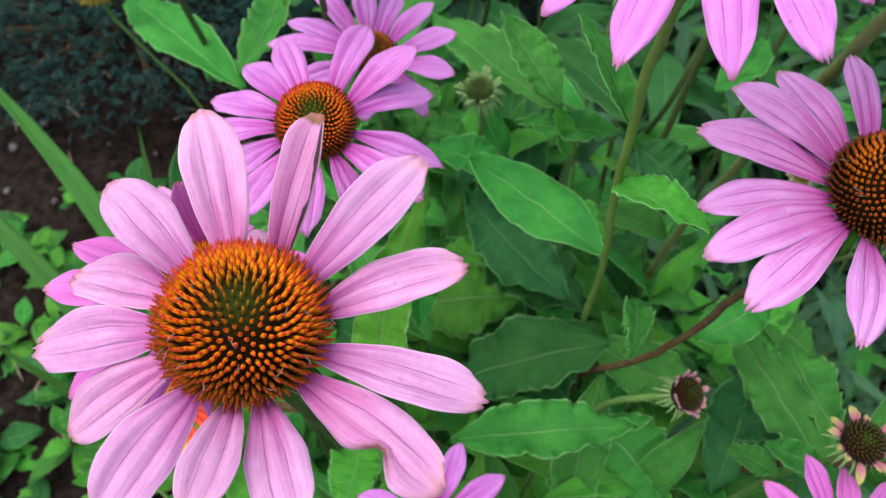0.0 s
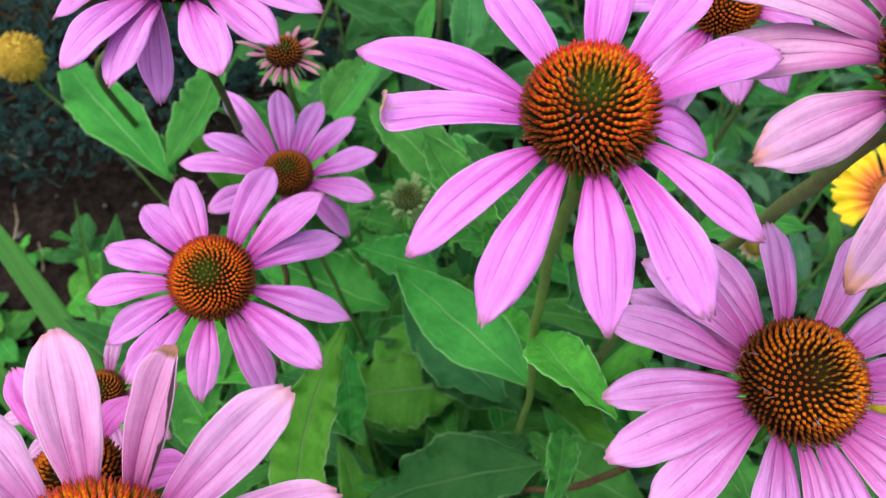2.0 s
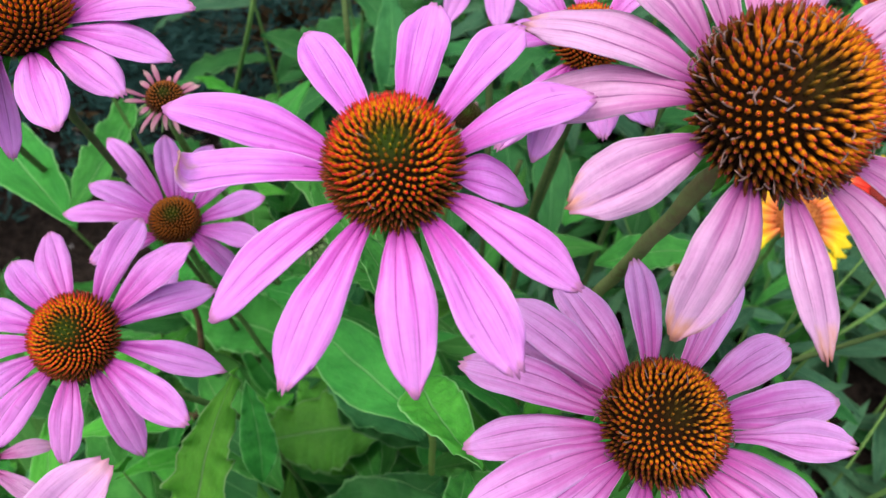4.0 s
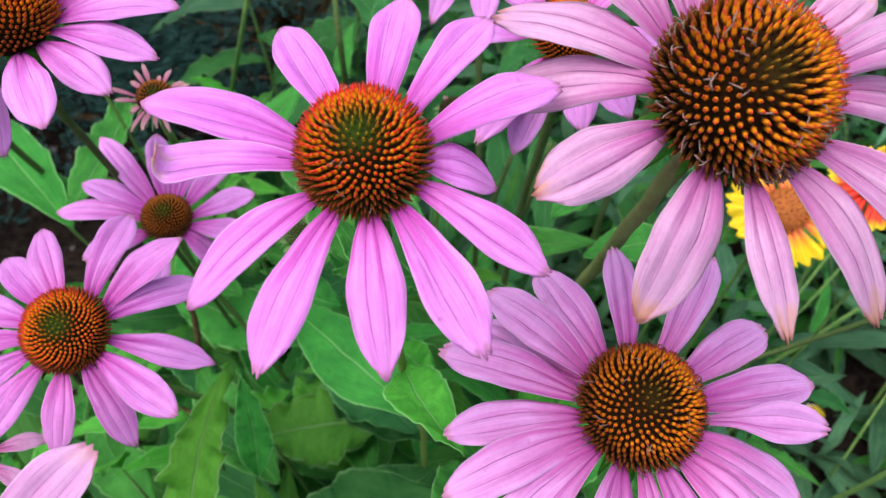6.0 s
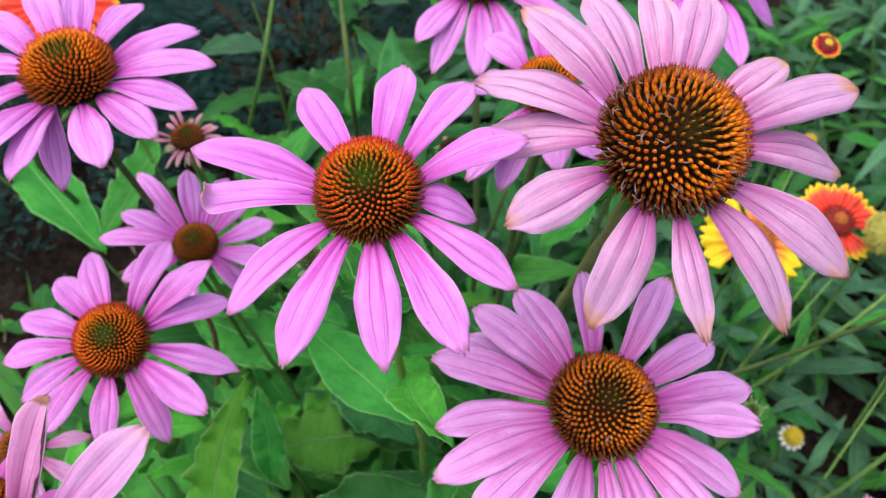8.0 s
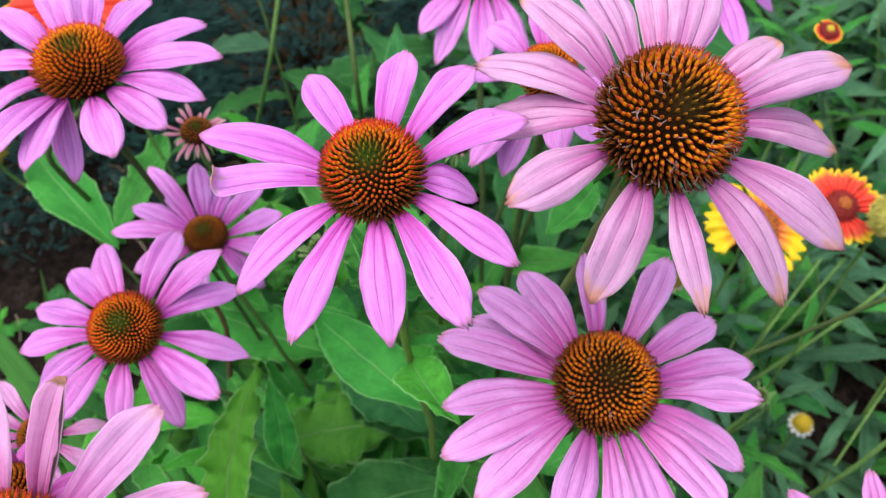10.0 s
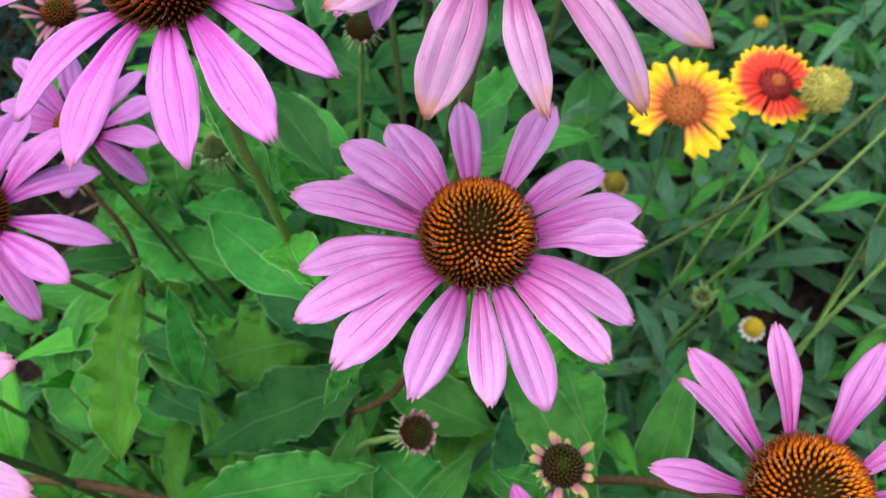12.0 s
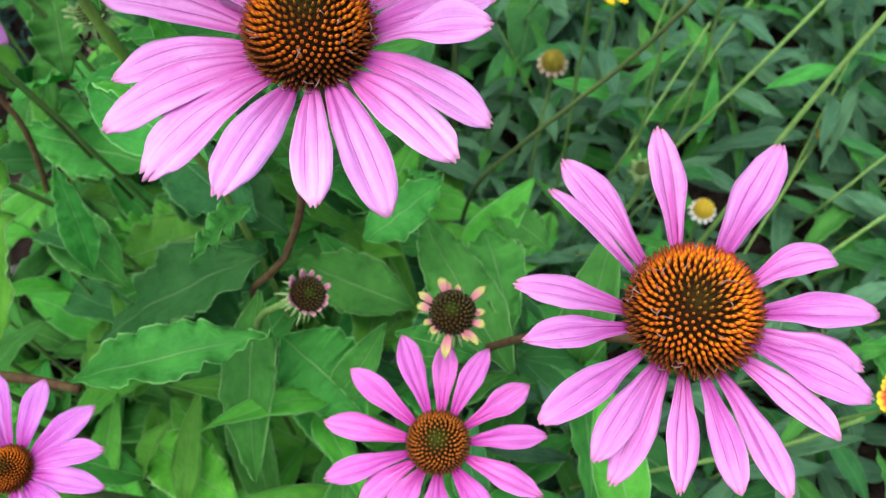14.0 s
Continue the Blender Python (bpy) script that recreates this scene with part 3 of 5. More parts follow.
def leaf_grid(length, width, sag, fold, wave, teeth, rnd, nu=9, nv=61, tipless=0.0, bulge=0.38):
    """A blade along +x from the origin, z up: sag bends the tip down, fold lifts both halves into a V."""
    ph, ph2 = rnd.uniform(0, 6.28), rnd.uniform(0, 6.28)
    bend = rnd.uniform(-0.05, 0.05)
    grid = []
    for i in range(nv):
        v = i / (nv - 1)
        if v < bulge:
            w = 0.10 + 0.90 * math.sin(math.pi / 2 * v / bulge) ** 1.1
        else:
            w = max(0.012, math.cos(math.pi / 2 * (v - bulge) / (1 - bulge)) ** 0.9 * (1 - tipless) + tipless * (1 - v) ** 0.4)
        row = []
        sides = []
        for k in (0, 1):
            q = Vector((v * 6.5, ph * 3 + 5 * k, 0.5))
            sides.append((noise.noise(q), noise.noise(q * 2.7), noise.noise(q * 1.9 + Vector((0, 9, 0))), noise.noise(q * 4.2)))
        for j in range(nu):
            u = 2 * j / (nu - 1) - 1
            u = math.copysign(abs(u) ** 0.85, u)
            edge = abs(u) ** 3
            n1, n2, n3, n4 = sides[1 if u > 0 else 0]
            x = length * v + 0.012 * length * n3 * abs(u)
            wob = 1 + 0.06 * n1 + (0.012 + 0.8 * wave) * n2
            tooth = 0.38 * teeth * edge * max(0.0, 2.2 * noise.noise(Vector((v * 24, ph2 + (9 if u > 0 else 0), 0.3))) + 0.3)
            y = u * w * wob * width / 2 * (1 + tooth) + bend * length * math.sin(math.pi * v)
            z = -sag * length * v * v + fold * abs(u) * w * width / 2 + wave * width * edge * (2.8 * n3 + 1.3 * n4) * min(1, 4 * v)
            z += 0.5 * wave * width * edge * math.sin(31 * v + 9 * n1 + (ph if u > 0 else ph2)) * min(1, 5 * v) * min(1.0, 0.15 + 2.2 * abs(n3))
            z += 0.035 * width * math.sin(6 * v + ph2 + 2.5 * u) + 0.05 * width * noise.noise(Vector((v * 9 + ph, 2.2 * u, ph2)))
            row.append((x, y, z))
        grid.append(row)
    return grid


def leaf_matrix(base, tip, roll=0.0, up=(0, -0.12, 1)):
    x = (Vector(tip) - Vector(base)).normalized()
    z = Vector(up)
    z = (z - x * z.dot(x)).normalized()
    y = z.cross(x)
    m = Matrix((x, y, z)).transposed().to_4x4()
    m.translation = Vector(base)
    return m @ pose(0, 0, 0, roll, 0, 0)


def add_leaf(parent, base, tip, width, mat=None, roll=0.0, sag=0.12, fold=0.18, wave=0.07, teeth=0.08, seed=1, bulge=0.38, tipless=0.0, label=""):
    """One leaf of a plant, between two places in the world."""
    rnd = random.Random(seed)
    length = (Vector(tip) - Vector(base)).length
    g = leaf_grid(length, width, sag, 1.35 * fold + 0.05, wave + 0.02, teeth, rnd, bulge=bulge, tipless=tipless)
    g = [[(x, y, z + sag * x) for x, y, z in row] for row in g]
    vs, fs, uv = shell(g, 0.0004)
    ob = mesh_object("leaf", vs, fs, mat or LEAF, parent, uv, label)
    ob.matrix_parent_inverse = parent.matrix_world.inverted()
    ob.matrix_basis = leaf_matrix(base, tip, roll)
    return ob


def coneflower(label, at, axis, R, petals, width, mat, bristle, foot, H=0.75, count=440, seed=1, stem=None, thick=0.0023, arch=0.22, cup=0.06, long=0.25, styles=0, specials=None, blunt=0.3, loose=0.22, nod=0.0, waist=0.08):
    """One coneflower on its stalk: petals, bristly cone, calyx and stem."""
    rnd = random.Random(seed)
    m = Matrix.Translation(at) @ frame_of(axis).to_4x4()
    ob = thing("coneflower", label, "coneflower", m, "coneflowers in the bed")
    bpy.context.view_layer.update()
    add_petals(ob, petals, R, width, mat, rnd, arch, cup, specials=specials, blunt=blunt, loose=loose, waist=waist)
    add_cone(ob, R, R * H, count, bristle, rnd, long, styles).matrix_local = pose(0, 0, 0, nod, 0, 0)
    add_calyx(ob, R, rnd)
    add_stem(ob, foot, R, stem or STEM_OLIVE, thick)
    return ob


# ---- ground ----
def height(x, y):
    near = math.exp(-((x / 1.6) ** 2 + ((y - 0.4) / 1.6) ** 2))
    p = Vector((x, y, 0.3))
    return near * (0.022 * noise.noise(p * 6) + 0.014 * noise.noise(p * 19) + 0.010 * noise.noise(p * 47) + 0.008 * noise.noise(p * 90)) - 0.004


def build_ground():
    fine = [i * 0.0125 for i in range(-80, 81)]
    far = [1.1, 1.3, 1.6, 2.0, 3, 5, 9, 18, 40, 100, 300, 900]
    xs = [-a for a in reversed(far)] + fine + far
    ys = [-a + 0.4 for a in reversed(far)] + [a + 0.4 for a in fine] + [a + 0.4 for a in far]
    verts = [(x, y, height(x, y)) for y in ys for x in xs]
    n = len(xs)
    faces = [(j * n + i, j * n + i + 1, (j + 1) * n + i + 1, (j + 1) * n + i) for j in range(len(ys) - 1) for i in range(n - 1)]
    ob = mesh_object("ground", verts, faces, SOIL)
    return tagged(ob, "dark crumbly garden soil under the flower bed", "soil", kind="structure")


build_ground()

# ---- coneflowers ----
flower_vivid = coneflower(
    'vivid pink coneflower with an orange bristly cone, fully open', (0.0653, 0.1838, 0.5805), (-0.050, -0.130, 0.990), 0.0147,
    [(20, 49.4, -2.3), (50, 50.0, -0.8), (76, 47.0, 1.5), (115, 49.0, -4.4), (157, 57.1, -2.2), (177, 51.7, -4.7), (213, 49.5, -14.7), (240, 51.5, -13.8), (272, 46.3, -17.3), (298, 49.9, -15.9), (329, 46.0, -18.8), (357, 29.5, -15.0)],
    0.0119, PETAL_VIVID, BRISTLE_RED, [(0.066, 0.200, 0.50), (0.069, 0.210, 0.436), (0.075, 0.218, 0.37), (0.076, 0.226, 0.335), (0.07, 0.26, 0.0)], specials={178: dict(curl=1.8, w=0.95, blunt=1.0, mat=PETAL_CURLED, label="petal with a curled browned tip"), 345: dict(w=0.95, cup=-0.2)}, H=0.9, count=560, seed=11, nod=10, styles=26, long=0.25, stem=STEM_LIGHT, thick=0.0019)
flower_faded = coneflower(
    'faded dusty pink coneflower with a large brown-orange cone', (0.1506, 0.1930, 0.5851), (0.080, -0.300, 0.951), 0.0206,
    [(2, 65.3, -24.5), (17, 64.4, -0.1), (37, 59.3, -11.0), (69, 60.7, -3.8), (84, 59.4, -6.6), (105, 59.9, -6.7), (127, 61.9, -3.1), (148, 60.9, -17.8), (164, 57.5, -32.5), (202, 50.7, -12.7), (244, 52.3, -22.0), (275, 56.6, -9.5), (304, 61.4, -21.1), (326, 64.3, -14.5)],
    0.015, PETAL_DUSTY, BRISTLE_BROWN, [(0.144, 0.214, 0.515), (0.143, 0.235, 0.459), (0.141, 0.256, 0.403), (0.136, 0.29, 0.30), (0.13, 0.35, 0.0)], blunt=0.4, specials={274: dict(w=0.64, sway=-0.12), 36: dict(w=0.8), 303: dict(w=0.88), 204: dict(w=1.05)}, seed=12, nod=14, count=560, styles=165, stem=STEM_MOTTLED, H=0.95, thick=0.0027, cup=-0.02, arch=0.3)
flower_full = coneflower(
    'rose pink coneflower with a dense double row of petals', (0.1399, 0.1636, 0.4874), (0.063, -0.168, 0.984), 0.0189,
    [(5, 55.8, -0.1), (29, 55.8, -7.7), (57, 61.9, -2.1), (89, 54.9, -1.4), (117, 54.3, -3.5), (136, 58.7, -2.5), (141, 56.7, -16.8), (162, 62.5, 3.0), (183, 58.7, -7.5), (200, 64.2, -5.2), (218, 63.2, -5.7), (244, 62.4, 11.3), (266, 58.0, 2.5), (285, 58.8, -10.8), (309, 57.7, -5.2), (330, 57.5, -15.8), (347, 52.6, 9.8)],
    0.0142, PETAL_MAUVE, BRISTLE_BROWN, [(0.122, 0.182, 0.40), (0.105, 0.185, 0.345), (0.083, 0.194, 0.311), (0.070, 0.205, 0.285), (0.06, 0.23, 0.0)], thick=0.0019, blunt=0.7, H=0.82, specials={347: dict(w=0.85, twist=0.5, waist=0.55, label="petal folded over on a narrow base"), 93: dict(w=0.74), 266: dict(w=0.78), 55: dict(w=0.9), 190: dict(w=0.85), 206: dict(w=0.85)}, seed=13, nod=4, styles=46, long=0.2, count=560, stem=STEM_BROWN)
flower_pale = coneflower(
    'pale pink ageing coneflower with a wide orange cone', (-0.0512, 0.1054, 0.5050), (0.120, -0.200, 0.972), 0.0214,
    [(18, 61.7, 2.8), (43, 62.0, 18.3), (71, 53.8, 24.0), (105, 60.0, 10.8), (135, 56.9, -1.3), (157, 58.0, -26.9), (182, 58.6, -21.6), (206, 52.7, -28.1), (235, 57.8, -14.3), (266, 50.1, 28.9), (288, 54.6, 20.2), (322, 66.1, -1.3), (345, 66.7, -3.8)],
    0.0165, PETAL_PALE, BRISTLE_ORANGE, [(-0.05, 0.16, 0.3), (-0.05, 0.20, 0.0)], blunt=1.0, specials={70: dict(w=0.72, mat=PETAL_TORN, twist=-0.7, fold=0.35, label="torn petal with a brown edge"), 323: dict(bite=-0.75, mat=PETAL_NIBBLED, label="petal with a brown nibbled edge"), 19: dict(w=0.9), 288: dict(w=0.9), 266: dict(w=0.78), 239: dict(w=1.1)}, seed=14, nod=-8, count=600, long=0.27, cup=0.1, styles=40)
flower_lilac = coneflower(
    'lilac pink coneflower with a neat round orange cone', (-0.0474, 0.2183, 0.4631), (0.030, -0.200, 0.979), 0.0153,
    [(25, 49.0, -11.3), (41, 50.9, 2.9), (68, 48.9, 0.2), (112, 49.4, -9.3), (132, 48.3, -14.0), (160, 45.9, -10.0), (186, 46.6, -8.1), (207, 43.4, -13.9), (231, 45.6, -11.5), (266, 41.5, -14.0), (299, 42.3, -23.7), (321, 52.2, 0.2), (349, 49.4, -17.1)],
    0.0125, PETAL_LILAC, BRISTLE_RED, [(-0.02, 0.275, 0.28), (0.0, 0.30, 0.0)], thick=0.0017, blunt=0.3, H=0.8, nod=9, seed=15, stem=STEM_GREEN, long=0.2, count=540)
flower_small = coneflower(
    'small lilac pink coneflower with a greenish-orange cone', (-0.0333, 0.3003, 0.4237), (0.050, -0.200, 0.979), 0.0115,
    [(9, 40.3, 8.5), (47, 42.7, 0.4), (73, 43.6, -4.5), (99, 41.8, 5.2), (128, 51.9, 3.9), (150, 48.4, -8.5), (173, 49.8, -3.1), (213, 39.2, 4.1), (267, 38.3, 0.9), (322, 34.7, -20.3), (343, 41.1, 1.6)],
    0.0115, PETAL_LILAC, BRISTLE_RUST, [(-0.02, 0.33, 0.25), (0.01, 0.36, 0.0)], thick=0.0017, seed=16, stem=STEM_GREEN, long=0.18, count=380)
flower_drooping = coneflower(
    'pink coneflower with drooping petals and a brown-orange cone', (-0.0523, 0.2877, 0.5441), (0.000, -0.060, 0.998), 0.0171,
    [(4, 55.2, -2.1), (30, 53.3, -3.9), (68, 51.2, -5.9), (93, 53.2, 3.5), (115, 53.3, 6.7), (140, 53.1, 2.9), (165, 49.8, -9.8), (188, 45.0, -17.7), (239, 52.9, -1.8), (250, 29.8, -37.4), (252, 48.9, -8.2), (293, 49.7, -4.2), (322, 43.5, -10.8), (345, 49.9, -9.3)],
    0.0135, PETAL_LILAC, BRISTLE_ORANGE, [(-0.06, 0.35, 0.36), (-0.03, 0.40, 0.0)], thick=0.0017, seed=17, stem=STEM_OLIVE)
flower_ragged = coneflower(
    'rose pink coneflower with ragged petals and an orange cone', (0.2418, 0.0886, 0.4217), (-0.049, -0.196, 0.979), 0.0203,
    [(12, 56.0, -8.7), (50, 61.5, 8.6), (89, 58.2, 13.4), (120, 61.3, 12.6), (132, 56.2, 16.3), (166, 55.5, 15.9), (184, 54.3, 15.3), (207, 60.4, 10.0), (225, 58.0, 12.3), (232, 61.0, 10.2), (249, 57.2, 14.1), (266, 56.2, 14.0), (280, 59.9, 7.6), (305, 54.9, 0.4), (322, 57.6, -2.3), (333, 54.7, -9.4), (351, 58.5, -6.4)],
    0.0122, PETAL_ROSE, BRISTLE_BROWN, [(0.215, 0.13, 0.34), (0.17, 0.17, 0.25), (0.13, 0.22, 0.0)], blunt=0.7, specials={132: dict(w=0.75, fold=0.6), 12: dict(w=0.88, curl=-0.6, sway=0.16), 88: dict(w=0.95), 119: dict(w=0.98), 185: dict(w=0.9), 167: dict(w=0.9), 229: dict(w=0.85, twist=0.35), 249: dict(w=0.78, twist=-0.4), 266: dict(w=0.75, twist=0.45), 280: dict(w=0.85, twist=-0.3)}, loose=0.5, waist=0.34, seed=18, count=560, long=0.24, styles=46, stem=STEM_BROWN)
flower_hot = coneflower(
    'small bright pink coneflower with a green-centred cone', (0.1571, 0.0851, 0.3530), (0.000, -0.148, 0.989), 0.0121,
    [(23, 41.1, -0.6), (53, 41.4, -0.7), (77, 41.0, -4.9), (100, 44.5, 0.8), (132, 43.0, 5.2), (161, 43.7, 2.4), (189, 44.0, 1.4), (208, 36.0, -0.9), (230, 32.0, 7.9), (261, 31.6, 11.0), (295, 34.8, 3.7), (324, 43.0, -0.0), (354, 40.9, 0.4)],
    0.0098, PETAL_HOT, BRISTLE_RUST, [(0.16, 0.12, 0.22), (0.16, 0.16, 0.0)], seed=19, waist=0.25, long=0.18, count=330)
flower_low = coneflower(
    'small bright pink coneflower low among the leaves', (-0.0061, 0.1025, 0.3504), (0.050, -0.119, 0.992), 0.0089,
    [(6, 34.8, -3.7), (33, 37.7, -0.5), (68, 35.2, 4.5), (100, 40.2, 2.7), (123, 33.8, 5.3), (159, 31.5, 0.9), (190, 29.0, -4.6), (229, 25.2, -8.6), (285, 29.3, 2.7), (314, 31.8, -1.1), (342, 36.1, -5.5)],
    0.0105, PETAL_VIVID, BRISTLE_BROWN, [(0.005, 0.13, 0.2), (0.02, 0.15, 0.0)], seed=20, count=380)
flower_under = coneflower(
    'deep pink coneflower half hidden beneath a larger one', (-0.0751, 0.1428, 0.4676), (-0.099, -0.099, 0.990), 0.0140,
    [(3, 36.6, 7.0), (84, 33.4, -17.9), (90, 18.3, 32.9), (127, 44.3, 5.8), (169, 38.8, 17.6), (185, 48.8, 10.6), (224, 52.8, -0.2), (250, 50.4, -3.1), (281, 46.6, -6.0), (318, 41.0, 0.9)],
    0.0125, PETAL_HOT, BRISTLE_BROWN, [(-0.075, 0.19, 0.28), (-0.07, 0.22, 0.0)], seed=21, count=380)
flower_young = coneflower(
    'young coneflower with narrow half-grown pink petals', (-0.0985, 0.1985, 0.4120), (0.051, -0.151, 0.987), 0.0098,
    [(7, 30.0, 1.0), (50, 28.0, 3.0), (81, 24.0, 4.0), (129, 35.0, 1.0), (154, 34.0, -2.0), (176, 38.0, -1.0), (197, 39.0, -1.0), (228, 35.0, 0.0), (262, 34.0, 0.0), (296, 34.0, 0.0), (329, 34.0, 0.0)],
    0.0068, PETAL_PALE, BRISTLE_RUST, [(-0.10, 0.23, 0.26), (-0.09, 0.25, 0.0)], thick=0.0015, seed=27, long=0.18, count=300, stem=STEM_GREEN)
flower_behind = coneflower(
    'lilac pink coneflower with hanging petals at the back', (0.1195, 0.4332, 0.4855), (0.000, -0.196, 0.981), 0.0198,
    [(26, 61.9, -10.6), (63, 63.8, -3.2), (100, 64.0, -2.5), (134, 60.6, -12.9), (163, 52.6, -24.7), (229, 56.3, -4.6), (241, 60.4, -19.1), (266, 59.3, -16.2), (289, 60.8, -19.8), (329, 64.2, -15.5)],
    0.0145, PETAL_LILAC, BRISTLE_ORANGE, [(0.12, 0.40, 0.3), (0.12, 0.42, 0.0)], seed=22, count=380)
flower_far = coneflower(
    'violet pink coneflower with hanging petals at the back', (0.2331, 0.3979, 0.5066), (0.000, -0.196, 0.981), 0.0183,
    [(9, 56.4, -10.3), (34, 60.5, 4.9), (67, 60.6, 9.3), (97, 59.7, 0.8), (134, 44.4, -28.3), (232, 54.0, -4.4), (258, 54.7, -9.6), (279, 55.1, -12.3), (341, 42.6, -28.9)],
    0.0145, PETAL_VIVID, BRISTLE_ORANGE, [(0.21, 0.42, 0.3), (0.2, 0.44, 0.0)], seed=23, count=380)
flower_tucked = coneflower(
    'pink coneflower tucked behind a faded one', (0.1349, 0.2952, 0.5208), (-0.097, -0.241, 0.966), 0.0127,
    [(42, 41.9, 0.4), (86, 41.4, 0.4), (124, 39.9, -4.2), (158, 34.6, -12.7), (228, 54.6, -1.6), (239, 45.3, -14.6), (271, 38.3, -5.1), (298, 38.8, -6.3), (351, 34.9, -10.8)],
    0.013, PETAL_LILAC, BRISTLE_ORANGE, [(0.13, 0.34, 0.35), (0.125, 0.36, 0.0)], seed=24, count=380)

# ---- large leaves of these plants ----
add_leaf(flower_vivid, (0.075, 0.220, 0.372), (0.013, 0.293, 0.360), 0.034, LEAF, sag=.2, fold=.15, wave=.01, teeth=.0, seed=1)
add_leaf(flower_vivid, (0.070, 0.209, 0.438), (0.0875, 0.159, 0.473), 0.021, LEAF_LIGHT, fold=.3, wave=.02, teeth=0, seed=2)
add_leaf(flower_vivid, (0.069, 0.207, 0.470), (0.048, 0.237, 0.500), 0.012, LEAF, fold=.4, wave=.02, teeth=0, seed=3)
add_leaf(flower_vivid, (0.086, 0.254, 0.420), (0.047, 0.343, 0.400), 0.023, LEAF_DARK, fold=.3, wave=.03, seed=4)
add_leaf(flower_vivid, (0.089, 0.290, 0.380), (0.036, 0.294, 0.383), 0.021, LEAF, fold=.3, seed=5)
add_leaf(flower_vivid, (0.097, 0.281, 0.380), (0.126, 0.261, 0.360), 0.034, LEAF_DARK, fold=.1, seed=6)
add_leaf(flower_full, (0.0895, 0.205, 0.358), (0.075, 0.155, 0.392), 0.0135, LEAF, wave=.14, fold=.35, teeth=0, seed=7)
add_leaf(flower_full, (0.081, 0.194, 0.304), (0.0621, 0.1189, 0.2422), 0.027, LEAF, fold=.25, wave=.04, sag=.1, seed=8)
add_leaf(flower_full, (0.084, 0.205, 0.316), (-0.010, 0.197, 0.270), 0.040, LEAF_DARK, fold=.12, wave=.08, sag=.15, seed=9)
add_leaf(flower_low, (0.003, 0.149, 0.326), (0.092, 0.1537, 0.3285), 0.027, LEAF, fold=.3, wave=.12, teeth=.02, seed=10)
add_leaf(flower_low, (-0.034, 0.176, 0.322), (-0.0068, 0.240, 0.397), 0.027, LEAF_LIME, wave=.11, fold=.12, teeth=.06, bulge=.3, seed=11)
add_leaf(flower_full, (0.082, 0.190, 0.260), (0.120, 0.146, 0.240), 0.045, LEAF, fold=.1, teeth=.15, seed=12)
add_leaf(flower_hot, (0.196, 0.140, 0.280), (0.164, 0.250, 0.270), 0.034, LEAF, fold=.15, wave=.05, seed=13)
add_leaf(flower_hot, (0.145, 0.145, 0.330), (0.182, 0.130, 0.320), 0.015, LEAF, fold=.1, teeth=0, seed=14)
add_leaf(flower_hot, (0.152, 0.206, 0.240), (0.085, 0.259, 0.230), 0.036, LEAF, fold=.1, seed=15)
add_leaf(flower_low, (-0.012, 0.173, 0.200), (0.037, 0.130, 0.180), 0.036, LEAF_LIME, teeth=.2, fold=.1, seed=16)
add_leaf(flower_lilac, (0.072, 0.261, 0.270), (0.013, 0.339, 0.276), 0.041, LEAF_DARK, fold=.08, teeth=.1, seed=17)
add_leaf(flower_lilac, (0.023, 0.321, 0.270), (0.087, 0.262, 0.250), 0.055, LEAF_DARK, fold=.08, seed=18)
add_leaf(flower_lilac, (0.053, 0.295, 0.220), (-0.036, 0.297, 0.200), 0.051, LEAF_LIGHT, fold=.08, teeth=.1, seed=19)
add_leaf(flower_lilac, (0.036, 0.200, 0.270), (0.081, 0.226, 0.300), 0.046, LEAF_DARK, fold=.1, wave=.06, seed=20)
add_leaf(flower_drooping, (-0.124, 0.380, 0.325), (-0.268, 0.582, 0.240), 0.038, LEAF, fold=.2, teeth=.22, wave=.04, seed=21)
add_leaf(flower_drooping, (-0.124, 0.382, 0.335), (-0.125, 0.529, 0.290), 0.028, LEAF, fold=.25, seed=22)
add_leaf(flower_drooping, (-0.128, 0.397, 0.310), (-0.173, 0.475, 0.270), 0.021, LEAF, fold=.2, seed=23)
add_leaf(flower_small, (0.087, 0.365, 0.320), (0.005, 0.444, 0.295), 0.028, LEAF, teeth=.2, fold=.3, seed=24)
add_leaf(flower_small, (-0.032, 0.409, 0.350), (-0.011, 0.483, 0.330), 0.018, LEAF, fold=.3, seed=25)
add_leaf(flower_small, (0.015, 0.359, 0.300), (-0.017, 0.372, 0.300), 0.021, LEAF, fold=.3, seed=26)
add_leaf(flower_faded, (0.162, 0.305, 0.370), (0.221, 0.301, 0.380), 0.021, LEAF, fold=.15, wave=.03, seed=27)
add_leaf(flower_faded, (0.053, 0.270, 0.420), (0.027, 0.311, 0.440), 0.021, LEAF, fold=.3, wave=.05, teeth=0, seed=28)
add_leaf(flower_faded, (0.063, 0.338, 0.350), (-0.009, 0.434, 0.340), 0.033, LEAF, fold=.3, wave=.06, seed=29)
add_leaf(flower_faded, (0.152, 0.339, 0.360), (0.192, 0.383, 0.360), 0.022, LEAF, fold=.3, wave=.05, seed=30)
add_leaf(flower_lilac, (-0.015, 0.333, 0.330), (-0.018, 0.380, 0.360), 0.027, LEAF, wave=.1, fold=.25, seed=31)
add_leaf(flower_lilac, (0.035, 0.309, 0.330), (-0.013, 0.327, 0.330), 0.025, LEAF, fold=.15, seed=32)
add_leaf(flower_lilac, (0.003, 0.355, 0.220), (-0.100, 0.405, 0.220), 0.047, LEAF, fold=.1, seed=33)
